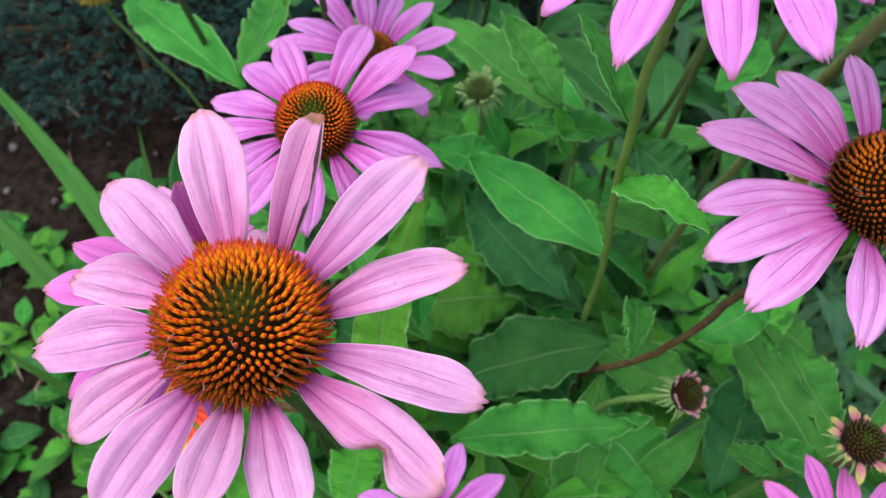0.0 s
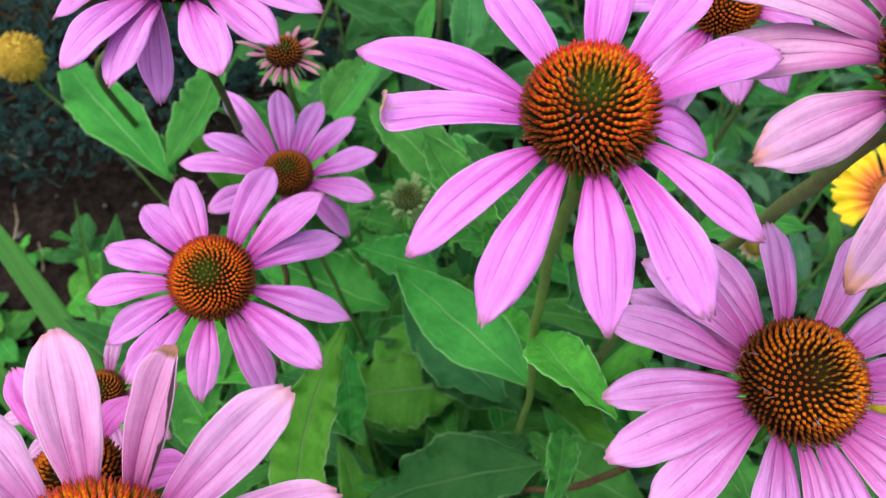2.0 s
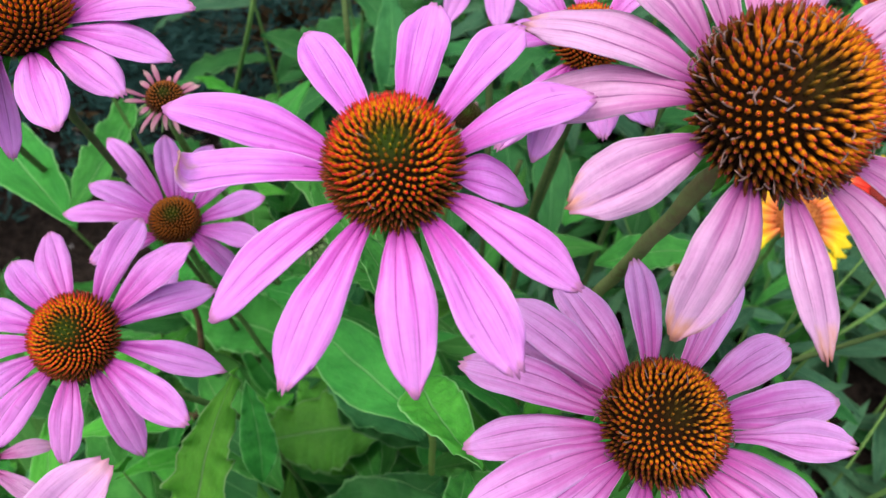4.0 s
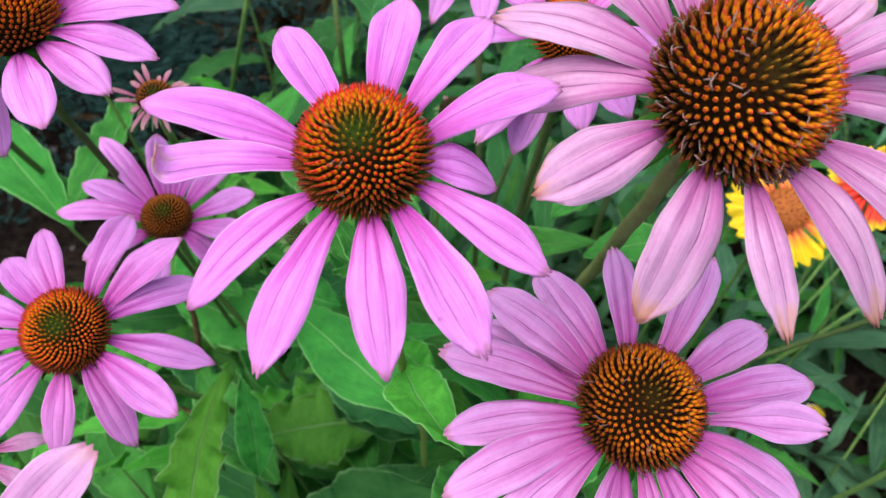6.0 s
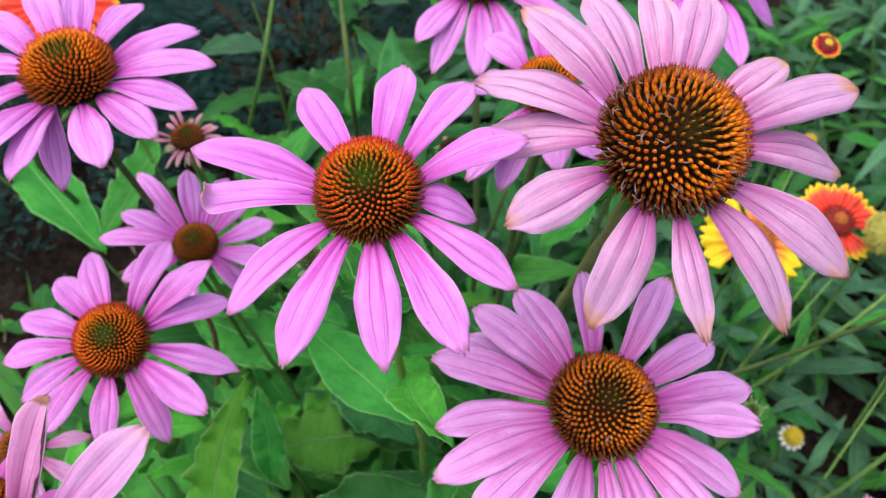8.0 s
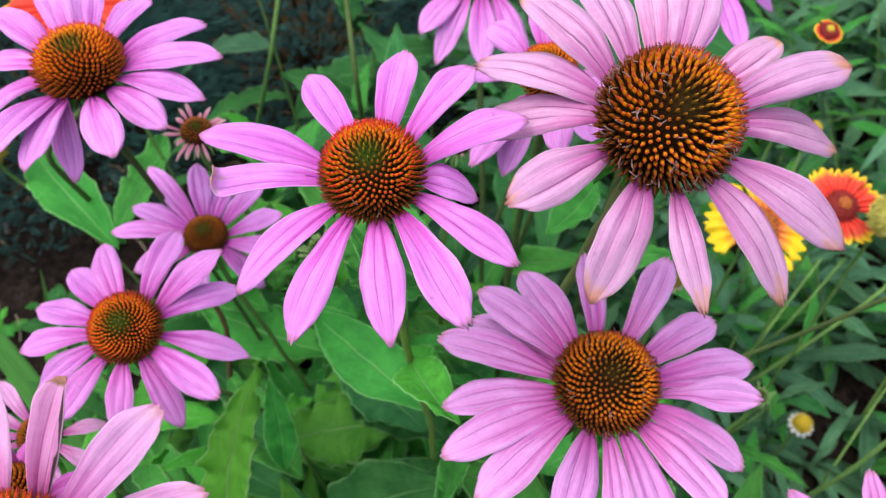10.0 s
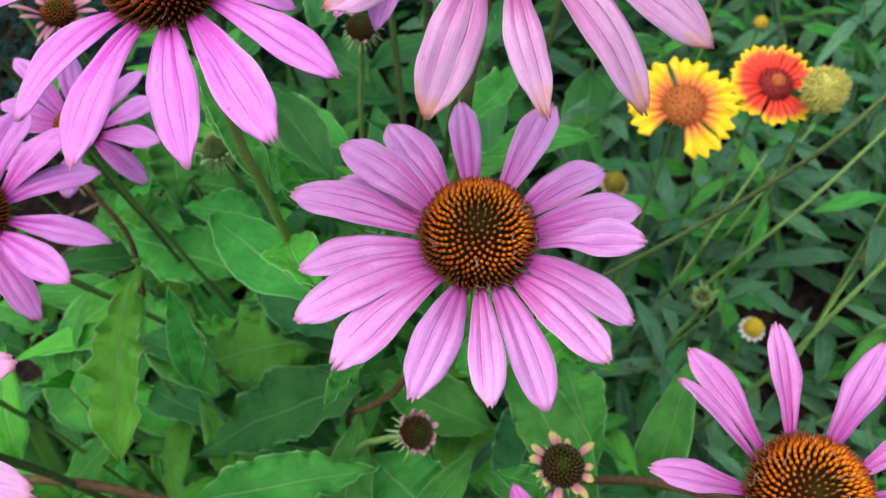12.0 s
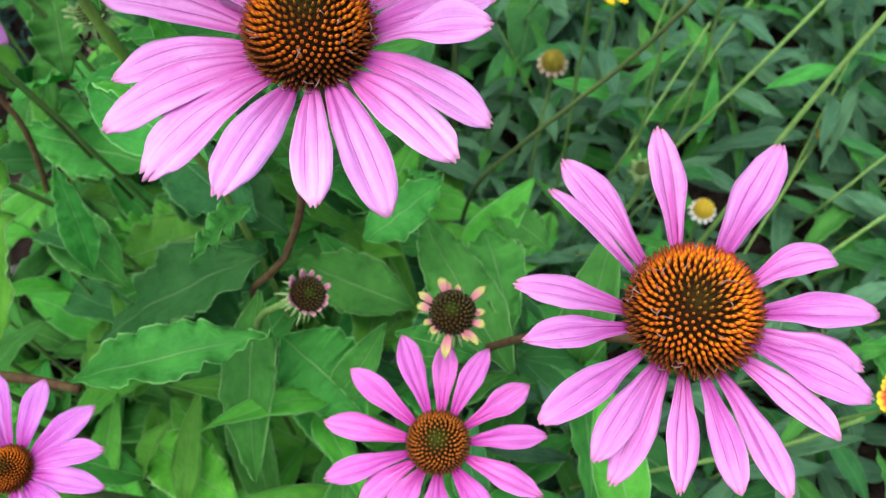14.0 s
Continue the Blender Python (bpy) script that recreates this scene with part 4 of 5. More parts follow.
add_leaf(flower_low, (-0.008, 0.244, 0.250), (-0.063, 0.327, 0.250), 0.034, LEAF, fold=.2, seed=34)
add_leaf(flower_low, (-0.006, 0.303, 0.210), (0.035, 0.351, 0.210), 0.034, LEAF_LIGHT, fold=.1, teeth=.1, seed=35)
add_leaf(flower_low, (-0.043, 0.298, 0.200), (-0.007, 0.328, 0.200), 0.034, LEAF_LIGHT, fold=.1, teeth=.2, seed=36)
add_leaf(flower_ragged, (0.198, 0.237, 0.260), (0.200, 0.160, 0.280), 0.030, LEAF, wave=.08, fold=.2, seed=37)
add_leaf(flower_ragged, (0.185, 0.229, 0.240), (0.151, 0.160, 0.220), 0.040, LEAF_DARK, fold=.1, seed=38)
add_leaf(flower_ragged, (0.160, 0.141, 0.300), (0.141, 0.160, 0.290), 0.014, LEAF, fold=.1, teeth=0, seed=39)
add_leaf(flower_ragged, (0.134, 0.216, 0.300), (0.179, 0.241, 0.310), 0.027, LEAF, fold=.1, seed=40)
add_leaf(flower_ragged, (0.212, 0.194, 0.250), (0.156, 0.196, 0.220), 0.026, LEAF_DARK, seed=41)
add_leaf(flower_ragged, (0.242, 0.255, 0.200), (0.205, 0.302, 0.200), 0.026, LEAF, seed=42)
add_leaf(flower_under, (-0.014, 0.237, 0.280), (-0.017, 0.272, 0.330), 0.019, LEAF, fold=.3, wave=.03, seed=43)
add_leaf(flower_under, (-0.041, 0.162, 0.300), (-0.049, 0.122, 0.300), 0.025, LEAF_LIGHT, fold=.2, seed=44)
add_leaf(flower_under, (-0.098, 0.150, 0.300), (-0.081, 0.122, 0.300), 0.024, LEAF_LIGHT, fold=.2, seed=45)
add_leaf(flower_vivid, (0.063, 0.284, 0.330), (0.084, 0.253, 0.340), 0.019, LEAF_LIGHT, fold=.25, teeth=0, seed=46)
add_leaf(flower_vivid, (0.063, 0.283, 0.370), (0.055, 0.294, 0.400), 0.012, LEAF_LIGHT, fold=.3, teeth=0, seed=47)

# ---- young flower heads and buds ----
def bud(label, at, axis, R, rays, ray_len, mat, foot, seed, stem=STEM_GREEN, bracts=22, spread=1.7, bristle=None, lift=0.2, wide=0.28):
    """A half-open head: dark cone with a ring of short, narrow young petals and green bracts."""
    rnd = random.Random(seed)
    ob = thing("coneflower_bud", label, "flower bud", Matrix.Translation(at) @ frame_of(axis).to_4x4(), "coneflower buds")
    bpy.context.view_layer.update()
    for k in range(rays):
        az = 360 * (k + rnd.uniform(-0.48, 0.48)) / rays
        ln = ray_len * rnd.uniform(0.35, 1.25)
        g = petal_grid(ln, R * wide * rnd.uniform(0.8, 1.2), ln * (lift + rnd.uniform(-0.3, 0.3)), 0.15, rnd, 0.25, nu=5, nv=8, notch=0.6)
        vs, fs, uv = shell(g, 0.0006)
        p = mesh_object("young_petal", vs, fs, mat, ob, uv)
        p.matrix_local = pose(0, 0, 0, 0, 0, az) @ Matrix.Translation((R * 0.82, 0, -0.05 * R))
    add_cone(ob, R, R * 0.7, 170, bristle or BRISTLE_YOUNG, rnd, 0.16)
    add_calyx(ob, R, rnd, bracts, spread, BRACT_TIP)
    add_stem(ob, foot, R, stem, 0.0018)
    return ob


bud("closed coneflower bud with stubby pink petal tips and green bracts", (0.110, 0.164, 0.342), (0.45, -0.35, 1), 0.0085, 16, 0.0035, RAY_PINKBUD, [(0.087, 0.171, 0.325), (0.06, 0.19, 0.25), (0.05, 0.21, 0.0)], 31, lift=1.6, wide=0.34)
bud("opening coneflower bud with pink and lime petal stubs", (0.170, 0.130, 0.368), (0.0, -0.15, 1), 0.0095, 13, 0.0095, RAY_YOUNG, [(0.165, 0.15, 0.28), (0.15, 0.19, 0.0)], 32, lift=0.35, wide=0.36)
bud("half-open coneflower bud with short spread pink petals", (-0.033, 0.337, 0.462), (0.1, -0.2, 1), 0.0085, 17, 0.0115, RAY_PINKBUD, [(-0.02, 0.36, 0.36), (0.01, 0.40, 0.0)], 33, bristle=BRISTLE_RUST)
bud("green coneflower bud ringed by pale spiky bracts", (0.0192, 0.3227, 0.379), (-0.1, -0.2, 1), 0.0085, 18, 0.006, BRACT_TIP, [(0.022, 0.345, 0.25), (0.03, 0.38, 0.0)], 34, bracts=30, spread=2.0, bristle=BRISTLE_PALE, lift=0.8)
bud("green coneflower bud low among narrow leaves", (0.102, 0.383, 0.400), (0.1, -0.3, 1), 0.009, 9, 0.003, RAY_PINKBUD, [(0.085, 0.38, 0.25), (0.09, 0.40, 0.0)], 35)
bud("pale green spiky bud on a thin stalk", (0.3164, 0.3077, 0.1988), (-0.2, -0.2, 1), 0.0058, 14, 0.005, BRACT_TIP, [(0.30, 0.315, 0.1), (0.29, 0.31, 0.0)], 36, bracts=30, spread=2.0, bristle=BRISTLE_PALE, lift=0.8)


# ---- blanket flowers and other small flowers ----
def wedge_grid(length, width, rise, rnd, lobes=3, nu=16, nv=14):
    """A wedge-shaped ray petal along +x, cut into rounded fingers at its end."""
    grid = []
    deep = rnd.uniform(0.07, 0.11)
    lean = rnd.uniform(-0.12, 0.12)
    for i in range(nv):
        v = i / (nv - 1)
        w = 0.26 + 0.74 * min(1.0, v / 0.8) ** 0.85
        row = []
        for j in range(nu):
            u = 2 * j / (nu - 1) - 1
            k = max(0.0, (v - 0.5) / 0.5)
            cut = deep * (1 - math.cos(lobes * math.pi * (u + (0 if lobes % 2 else 1)))) ** 1.3 * 0.8 + 0.12 * u * u
            q = v * (1 - cut * k)
            z = rise * q + 0.10 * length * math.sin(math.pi * q) + width * (0.07 * math.cos(3 * math.pi * u) + 0.10 * u * u) + 0.03 * width * math.sin(6 * v + 3 * u)
            row.append((length * q, u * w * width / 2 + lean * length * q * q, z))
        grid.append(row)
    return grid


def add_disc(parent, R, H, mat, rnd, count=90, size=0.12, name="disc"):
    """Domed flower centre set with small florets."""
    verts, faces = [], []
    for i in range(7):
        a = i / 6 * math.pi / 2
        for k in range(18):
            t = 2 * math.pi * k / 18
            verts.append((R * max(0.03, math.sin(a)) * math.cos(t), R * max(0.03, math.sin(a)) * math.sin(t), H * math.cos(a)))
    for i in range(6):
        for k in range(18):
            a, b = i * 18 + k, i * 18 + (k + 1) % 18
            faces.append((a, a + 18, b + 18, b))
    faces.append(tuple(range(18)))
    for n in range(count):
        f = (n + 0.5) / count
        a = math.acos(1 - f)
        az = n * 2.39996
        p = Vector((R * math.sin(a) * math.cos(az), R * math.sin(a) * math.sin(az), H * math.cos(a)))
        d = Vector((math.sin(a) * math.cos(az), math.sin(a) * math.sin(az), math.cos(a) + 0.3)).normalized()
        vs, fs = tube([p - d * R * 0.05, p + d * R * size * rnd.uniform(0.7, 1.3)], [R * 0.055, R * 0.03], 5)
        faces += [tuple(i + len(verts) for i in q) for q in fs]
        verts += vs
    return mesh_object(name, verts, faces, mat, parent)


def blanket_flower(label, at, axis, R, azimuths, reach, width, ray, disc, foot, seed, droop=0.0, eye=None):
    rnd = random.Random(seed)
    ob = thing("blanket_flower", label, "blanket flower", Matrix.Translation(at) @ frame_of(axis).to_4x4(), "blanket flowers")
    bpy.context.view_layer.update()
    for az in azimuths:
        ln = (reach - R * 0.8) * rnd.uniform(0.92, 1.06)
        vs, fs, uv = shell(wedge_grid(ln, width * rnd.uniform(0.9, 1.1), -droop * ln + rnd.uniform(-0.1, 0.1) * ln, rnd), 0.0004)
        p = mesh_object("petal", vs, fs, ray, ob, uv)
        p.matrix_local = pose(0, 0, 0, 0, 0, az) @ Matrix.Translation((R * 0.8, 0, -0.0005 + rnd.uniform(-1, 1) * 0.0008))
    d = add_disc(ob, R, R * 0.7, disc, rnd)
    if eye:
        e = add_disc(ob, R * 0.45, R * 0.35, eye, rnd, 30, name="disc_eye")
        e.matrix_local = Matrix.Translation((0, 0, R * 0.5))
    add_calyx(ob, R, rnd, 12, 0.9)
    add_stem(ob, foot, R, STEM_GREEN, 0.0014, 7)
    return ob


blanket_flower("yellow blanket flower with orange petal bases and a rusty disc", (0.2788, 0.3345, 0.361), (-0.05, -0.35, 1), 0.0125, [156, 122, 72, 44, 6, -28, -78, 190], 0.0325, 0.0215, RAY_YELLOW, DISC_RUST, [(0.28, 0.36, 0.2), (0.27, 0.38, 0.0)], 41, 0.1)
blanket_flower("red blanket flower with yellow-tipped petals", (0.346, 0.362, 0.343), (0.05, -0.35, 1), 0.0105, [150, 118, 84, 56, 28, -2, -64, -100, 185, 214], 0.028, 0.017, RAY_RED, DISC_MAROON, [(0.335, 0.36, 0.2), (0.33, 0.37, 0.0)], 42, 0.0, DISC_RUST)
blanket_flower("red and orange blanket flower behind a pink coneflower", (-0.125, 0.458, 0.460), (0, -0.35, 1), 0.012, [20 + 36 * k for k in range(10)], 0.036, 0.02, RAY_CRIMSON, DISC_MAROON, [(-0.10, 0.46, 0.3), (-0.1, 0.48, 0.0)], 43)
blanket_flower("small red-brown blanket flower just opening", (0.356, 0.467, 0.400), (0, -0.3, 1), 0.0066, [15 + 40 * k for k in range(9)], 0.0095, 0.0058, RAY_RED, DISC_MAROON, [(0.34, 0.47, 0.2), (0.33, 0.48, 0.0)], 44, 0.0, DISC_YELLOW)
blanket_flower("red and yellow blanket flower at the edge of the bed", (0.406, 0.116, 0.220), (0, -0.2, 1), 0.009, [15 + 40 * k for k in range(9)], 0.017, 0.010, RAY_RED, DISC_RUST, [(0.385, 0.14, 0.12), (0.38, 0.15, 0.0)], 45)
blanket_flower("small orange-red blanket flower deep under the leaves", (-0.116, 0.153, 0.360), (0, -0.2, 1), 0.009, [15 + 40 * k for k in range(9)], 0.024, 0.013, RAY_RED, DISC_RUST, [(-0.06, 0.13, 0.2), (-0.06, 0.14, 0.0)], 46)


def seed_ball(label, at, R, mat, foot, seed, ruff=None, reach=1.0):
    """A round seed head, bristly all over, on a thin stalk."""
    rnd = random.Random(seed)
    ob = thing("seed_head", label, "seed head", Matrix.Translation(at) @ frame_of((0, -0.2, 1)).to_4x4(), "seed heads")
    bpy.context.view_layer.update()
    verts, faces = [], []
    for i in range(9):
        a = max(0.05, min(math.pi - 0.05, math.pi * i / 8))
        for k in range(14):
            t = 2 * math.pi * k / 14
            verts.append((R * 0.85 * math.sin(a) * math.cos(t), R * 0.85 * math.sin(a) * math.sin(t), R * 0.85 * math.cos(a)))
    for i in range(8):
        for k in range(14):
            a, b = i * 14 + k, i * 14 + (k + 1) % 14
            faces.append((a, a + 14, b + 14, b))
    for n in range(520):
        z = 1 - 2 * (n + 0.5) / 520
        r = math.sqrt(1 - z * z)
        d = Vector((r * math.cos(n * 2.4), r * math.sin(n * 2.4), z))
        vs, fs = tube([d * R * 0.8, (d + Vector((rnd.uniform(-1, 1), rnd.uniform(-1, 1), rnd.uniform(-1, 1))) * 0.07) * R * rnd.uniform(0.9, 1.1)], [R * 0.045, R * 0.02], 4)
        faces += [tuple(i + len(verts) for i in q) for q in fs]
        verts += vs
    mesh_object("head", verts, faces, mat, ob)
    if ruff:
        for k in range(12):
            g = petal_grid(R * reach, R * 0.5, -R * 0.3, 0.1, rnd, 0.1, nu=5, nv=6, notch=0.5)
            vs, fs, uv = shell(g, 0.0004)
            p = mesh_object("petal", vs, fs, ruff, ob, uv)
            p.matrix_local = pose(0, 0, 0, 0, 0, 30 * k) @ Matrix.Translation((R * 0.6, 0, -0.2 * R))
    add_stem(ob, foot, R * 1.2, STEM_GREEN, 0.0013, 7)
    return ob


seed_ball("round straw-yellow seed head on a thin stalk", (0.362, 0.337, 0.360), 0.0135, POM, [(0.36, 0.35, 0.2), (0.35, 0.36, 0.0)], 51)
seed_ball("round golden seed head above the soil", (-0.247, 0.494, 0.320), 0.0165, POM_GOLD, [(-0.2, 0.50, 0.2), (-0.16, 0.50, 0.0)], 52)
seed_ball("small yellow bud in a papery brown cup", (0.283, 0.431, 0.184), 0.0092, BUD_OLIVE, [(0.27, 0.42, 0.1), (0.26, 0.42, 0.0)], 53, STRAW, 0.75)
seed_ball("tiny white-rimmed daisy with a yellow centre", (0.387, 0.333, 0.097), 0.0085, DISC_YELLOW, [(0.385, 0.335, 0.05), (0.38, 0.34, 0.0)], 54, RAY_WHITE, 0.72)
seed_ball("yellow bud in pale green sepals", (-0.204, 0.194, 0.200), 0.0075, DISC_YELLOW, [(-0.15, 0.16, 0.1), (-0.15, 0.16, 0.0)], 55, LEAF_LIGHT)
seed_ball("small yellow bud at the edge of the bed", (0.503, 0.385, 0.100), 0.006, BUD_OLIVE, [(0.42, 0.31, 0.05), (0.42, 0.31, 0.0)], 56, LEAF_GREY)
seed_ball("small yellow bud beside a whitish one", (0.437, 0.562, 0.220), 0.006, DISC_YELLOW, [(0.37, 0.47, 0.1), (0.37, 0.48, 0.0)], 57, LEAF_GREY)


# ---- long leaning stalks ----
def stalk(label, points, thick, mat, seed=3):
    ob = thing("leaning_stalk", label, "flower stalk", Matrix.Translation(points[-1]), "leaning stalks")
    pts = []
    for a, b in zip(points, points[1:]):
        pts += [Vector(a).lerp(Vector(b), i / 6) for i in range(6)]
    pts.append(Vector(points[-1]))
    for _ in range(3):
        pts = [pts[0]] + [(pts[i - 1] + pts[i] * 2 + pts[i + 1]) / 4 for i in range(1, len(pts) - 1)] + [pts[-1]]
    vs, fs = tube([p - Vector(points[-1]) for p in pts], [thick * (0.8 + 0.3 * i / len(pts)) for i in range(len(pts))], 8, 0.1, seed)
    mesh_object("stem", vs, fs, mat, ob)
    return ob


stalk("long olive-brown stalk leaning over the foliage", [(0.385, 0.272, 0.488), (0.3356, 0.2475, 0.460), (0.3040, 0.2380, 0.425), (0.2786, 0.2574, 0.360), (0.2367, 0.2713, 0.300), (0.200, 0.300, 0.220), (0.190, 0.390, 0.000)], 0.0014, STEM_OLIVE)
stalk("long green stalk leaning over the foliage", [(0.398, 0.243, 0.405), (0.3673, 0.2309, 0.360), (0.3449, 0.2222, 0.320), (0.3245, 0.2175, 0.260), (0.314, 0.229, 0.180), (0.318, 0.278, 0.000)], 0.0016, STEM_GREEN, 4)
stalk("thin green stalk slanting through the foliage", [(0.527, 0.446, 0.240), (0.423, 0.381, 0.200), (0.349, 0.371, 0.100), (0.347, 0.410, 0.000)], 0.0017, STEM_GREEN, 5)
stalk("thin green stalk low in the foliage", [(0.456, 0.242, 0.200), (0.391, 0.223, 0.160), (0.388, 0.266, -0.000)], 0.0015, STEM_GREEN, 6)
stalk("pale green stalk near the soil", [(0.389, 0.116, 0.200), (0.357, 0.119, 0.160), (0.231, 0.134, 0.100), (0.219, 0.150, 0.000)], 0.0017, STEM_GREEN, 7)
stalk("upright olive stalk against the dark hedge", [(0.033, 0.535, 0.420), (0.039, 0.464, 0.380), (0.031, 0.567, 0.200), (0.014, 0.745, 0.000)], 0.0022, STEM_OLIVE, 8)
stalk("upright green stalk against the dark hedge", [(-0.015, 0.569, 0.400), (-0.033, 0.542, 0.340), (-0.077, 0.626, 0.200), (-0.132, 0.835, 0.000)], 0.002, STEM_GREEN, 9)
stalk("olive stalk beside the drooping flower", [(-0.133, 0.432, 0.400), (-0.163, 0.417, 0.380), (-0.161, 0.444, 0.300), (-0.166, 0.496, 0.200), (-0.227, 0.665, 0.000)], 0.0024, STEM_OLIVE, 10)
stalk("brown stalk rising through the leaves", [(-0.071, 0.346, 0.340), (-0.052, 0.332, 0.300), (-0.071, 0.312, 0.200), (-0.159, 0.433, 0.000)], 0.002, STEM_BROWN, 11)
stalk("reddish brown side shoot under the leaves", [(-0.003, 0.154, 0.307), (-0.027, 0.165, 0.303), (-0.074, 0.187, 0.280), (-0.208, 0.257, 0.150), (-0.328, 0.342, 0.000)], 0.0028, STEM_BROWN, 12)
stalk("olive stalk between the leaves", [(0.160, 0.395, 0.360), (0.147, 0.390, 0.300), (0.149, 0.470, 0.150), (0.162, 0.581, 0.000)], 0.0022, STEM_OLIVE, 13)
stalk("olive stalk crossing behind the pink flowers", [(0.139, 0.405, 0.340), (0.125, 0.404, 0.280), (0.131, 0.592, 0.000)], 0.0018, STEM_OLIVE, 14)
stalk("thin green stalk leaning through grey-green leaves", [(0.438, 0.438, 0.220), (0.360, 0.378, 0.160), (0.376, 0.459, 0.000)], 0.0012, STEM_GREEN, 16)
stalk("thin green stalk leaning through grey-green leaves", [(0.397, 0.421, 0.210), (0.314, 0.346, 0.150), (0.322, 0.415, 0.000)], 0.0013, STEM_GREEN, 18)
stalk("thin pale stalk leaning through grey-green leaves", [(0.506, 0.310, 0.180), (0.451, 0.291, 0.140), (0.488, 0.352, 0.000)], 0.0012, STEM_GREEN, 19)


# ---- leafy filling of the bed ----
def leaf_pool(n, ratio, mat_list, teeth, wave, fold, seed, sag=0.3, bulge=0.38):
    """Meshes of unit-length leaves that many plants share."""
    rnd = random.Random(seed)
    pool = []
    for k in range(n):
        g = leaf_grid(1.0, ratio * rnd.uniform(0.85, 1.15), sag * rnd.uniform(0.3, 1.5), fold * rnd.uniform(0.3, 1.4), wave * rnd.uniform(0.4, 1.5), teeth * rnd.uniform(0.2, 1.3), rnd, nu=7, nv=21, bulge=bulge)
        vs, fs, uv = shell(g, 0.004)
        ob = mesh_object("leaf", vs, fs, mat_list[k % len(mat_list)], None, uv)
        pool.append(ob.data)
        bpy.data.objects.remove(ob)
    return pool


BROAD = leaf_pool(20, 0.36, [LEAF, LEAF_LIGHT, LEAF_DARK, LEAF, LEAF], 0.05, 0.05, 0.34, 61, 0.45)
BRIGHT = leaf_pool(14, 0.34, [LEAF_LIGHT, LEAF, LEAF_LIGHT], 0.05, 0.06, 0.34, 65, 0.45)
# shade at the back of the bed, put into the leaves as darker greens
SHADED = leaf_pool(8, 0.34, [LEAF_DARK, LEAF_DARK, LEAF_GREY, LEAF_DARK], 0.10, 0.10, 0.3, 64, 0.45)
NARROW = leaf_pool(24, 0.24, [LEAF_GREY, LEAF_SILVER, LEAF_DARK, LEAF_SILVER, LEAF, LEAF_GREY], 0.1, 0.07, 0.25, 62, 0.8, 0.6)
ROUND = leaf_pool(8, 0.62, [LEAF, LEAF_LIGHT, LEAF_DARK], 0.06, 0.03, 0.1, 63, 0.3, 0.5)


def leafy_plant(name, label, category, x, y, tall, count, pool, size, rnd, group, spread=60, low=0.15, stem=STEM_GREEN, thick=0.0018, tip_over=0.12):
    """A leafy shoot: upright stem with leaves set in a spiral."""
    ob = thing(name, label, category, Matrix.Translation((x, y, height(x, y) - 0.003)), group)
    lean = Vector((rnd.uniform(-1, 1), rnd.uniform(-1, 1), 0)) * tall * tip_over
    pts = [Vector((0, 0, 0)).lerp(Vector((0, 0, tall)) + lean, i / 5) + lean * (i / 5 - 1) * 0.3 * (i / 5) for i in range(6)]
    vs, fs = tube(pts, [thick * (1.2, 1.1, 1.0, 0.8, 0.55, 0.2)[i] for i in range(6)], 6)
    mesh_object("stem", vs, fs, stem, ob)
    az = rnd.uniform(0, 360)
    for k in range(count):
        f = low + (1 - low) * (k + 0.5) / count
        p = Vector((0, 0, 0)).lerp(pts[-1], f)
        az += 137 + rnd.uniform(-30, 30)
        pitch = rnd.uniform(-0.2, 1.0) * spread / 2 * (0.4 + f)
        if k > count - 3:
            pitch, f = rnd.uniform(35, 75), 1.0
            p = pts[-1] * 0.97
        s = size * rnd.uniform(0.7, 1.2) * (1.15 - 0.4 * f)
        leaf = new("leaf", pool[rnd.randrange(len(pool))])
        leaf.parent = ob
        leaf.matrix_local = Matrix.Translation(p) @ pose(0, 0, 0, 0, 0, az) @ pose(0, 0, 0, rnd.uniform(-25, 25), -pitch, 0) @ Matrix.Diagonal((s, s, s, 1))
    return ob


def zone_spots(x0, x1, y0, y1, step, rnd, keep):
    y = y0
    while y < y1:
        x = x0
        while x < x1:
            px, py = x + rnd.uniform(-0.45, 0.45) * step, y + rnd.uniform(-0.45, 0.45) * step
            if keep(px, py):
                yield px, py
            x += step
        y += step


rnd = random.Random(71)
# broad-leaved coneflower shoots in the middle of the bed
for x, y in zone_spots(-0.20, 0.34, -0.22, 0.62, 0.054, rnd, lambda x, y: x > (-0.10 if y < 0.2 else -0.17) + 0.35 * max(0, y - 0.42) and x < 0.205 + 0.08 * math.sin(9 * y) - 0.35 * max(0, y - 0.25)):
    leafy_plant("coneflower_shoot", "leafy green coneflower shoot without a flower", "leafy plant", x, y, rnd.uniform(0.15, 0.27), 8, BRIGHT if y < 0.25 and x < 0.12 else BROAD, 0.090, rnd, "leafy shoots")
# taller shoots behind the middle flowers
for x, y in zone_spots(0.05, 0.17, 0.31, 0.45, 0.05, rnd, lambda x, y: True):
    leafy_plant("coneflower_shoot", "tall leafy green coneflower shoot behind the flowers", "leafy plant", x, y, rnd.uniform(0.22, 0.29), 9, BROAD, 0.085, rnd, "leafy shoots")
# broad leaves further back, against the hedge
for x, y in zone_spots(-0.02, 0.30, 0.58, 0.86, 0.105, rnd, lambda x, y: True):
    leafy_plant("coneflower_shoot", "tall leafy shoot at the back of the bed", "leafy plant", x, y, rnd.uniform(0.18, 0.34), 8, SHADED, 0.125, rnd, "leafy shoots")
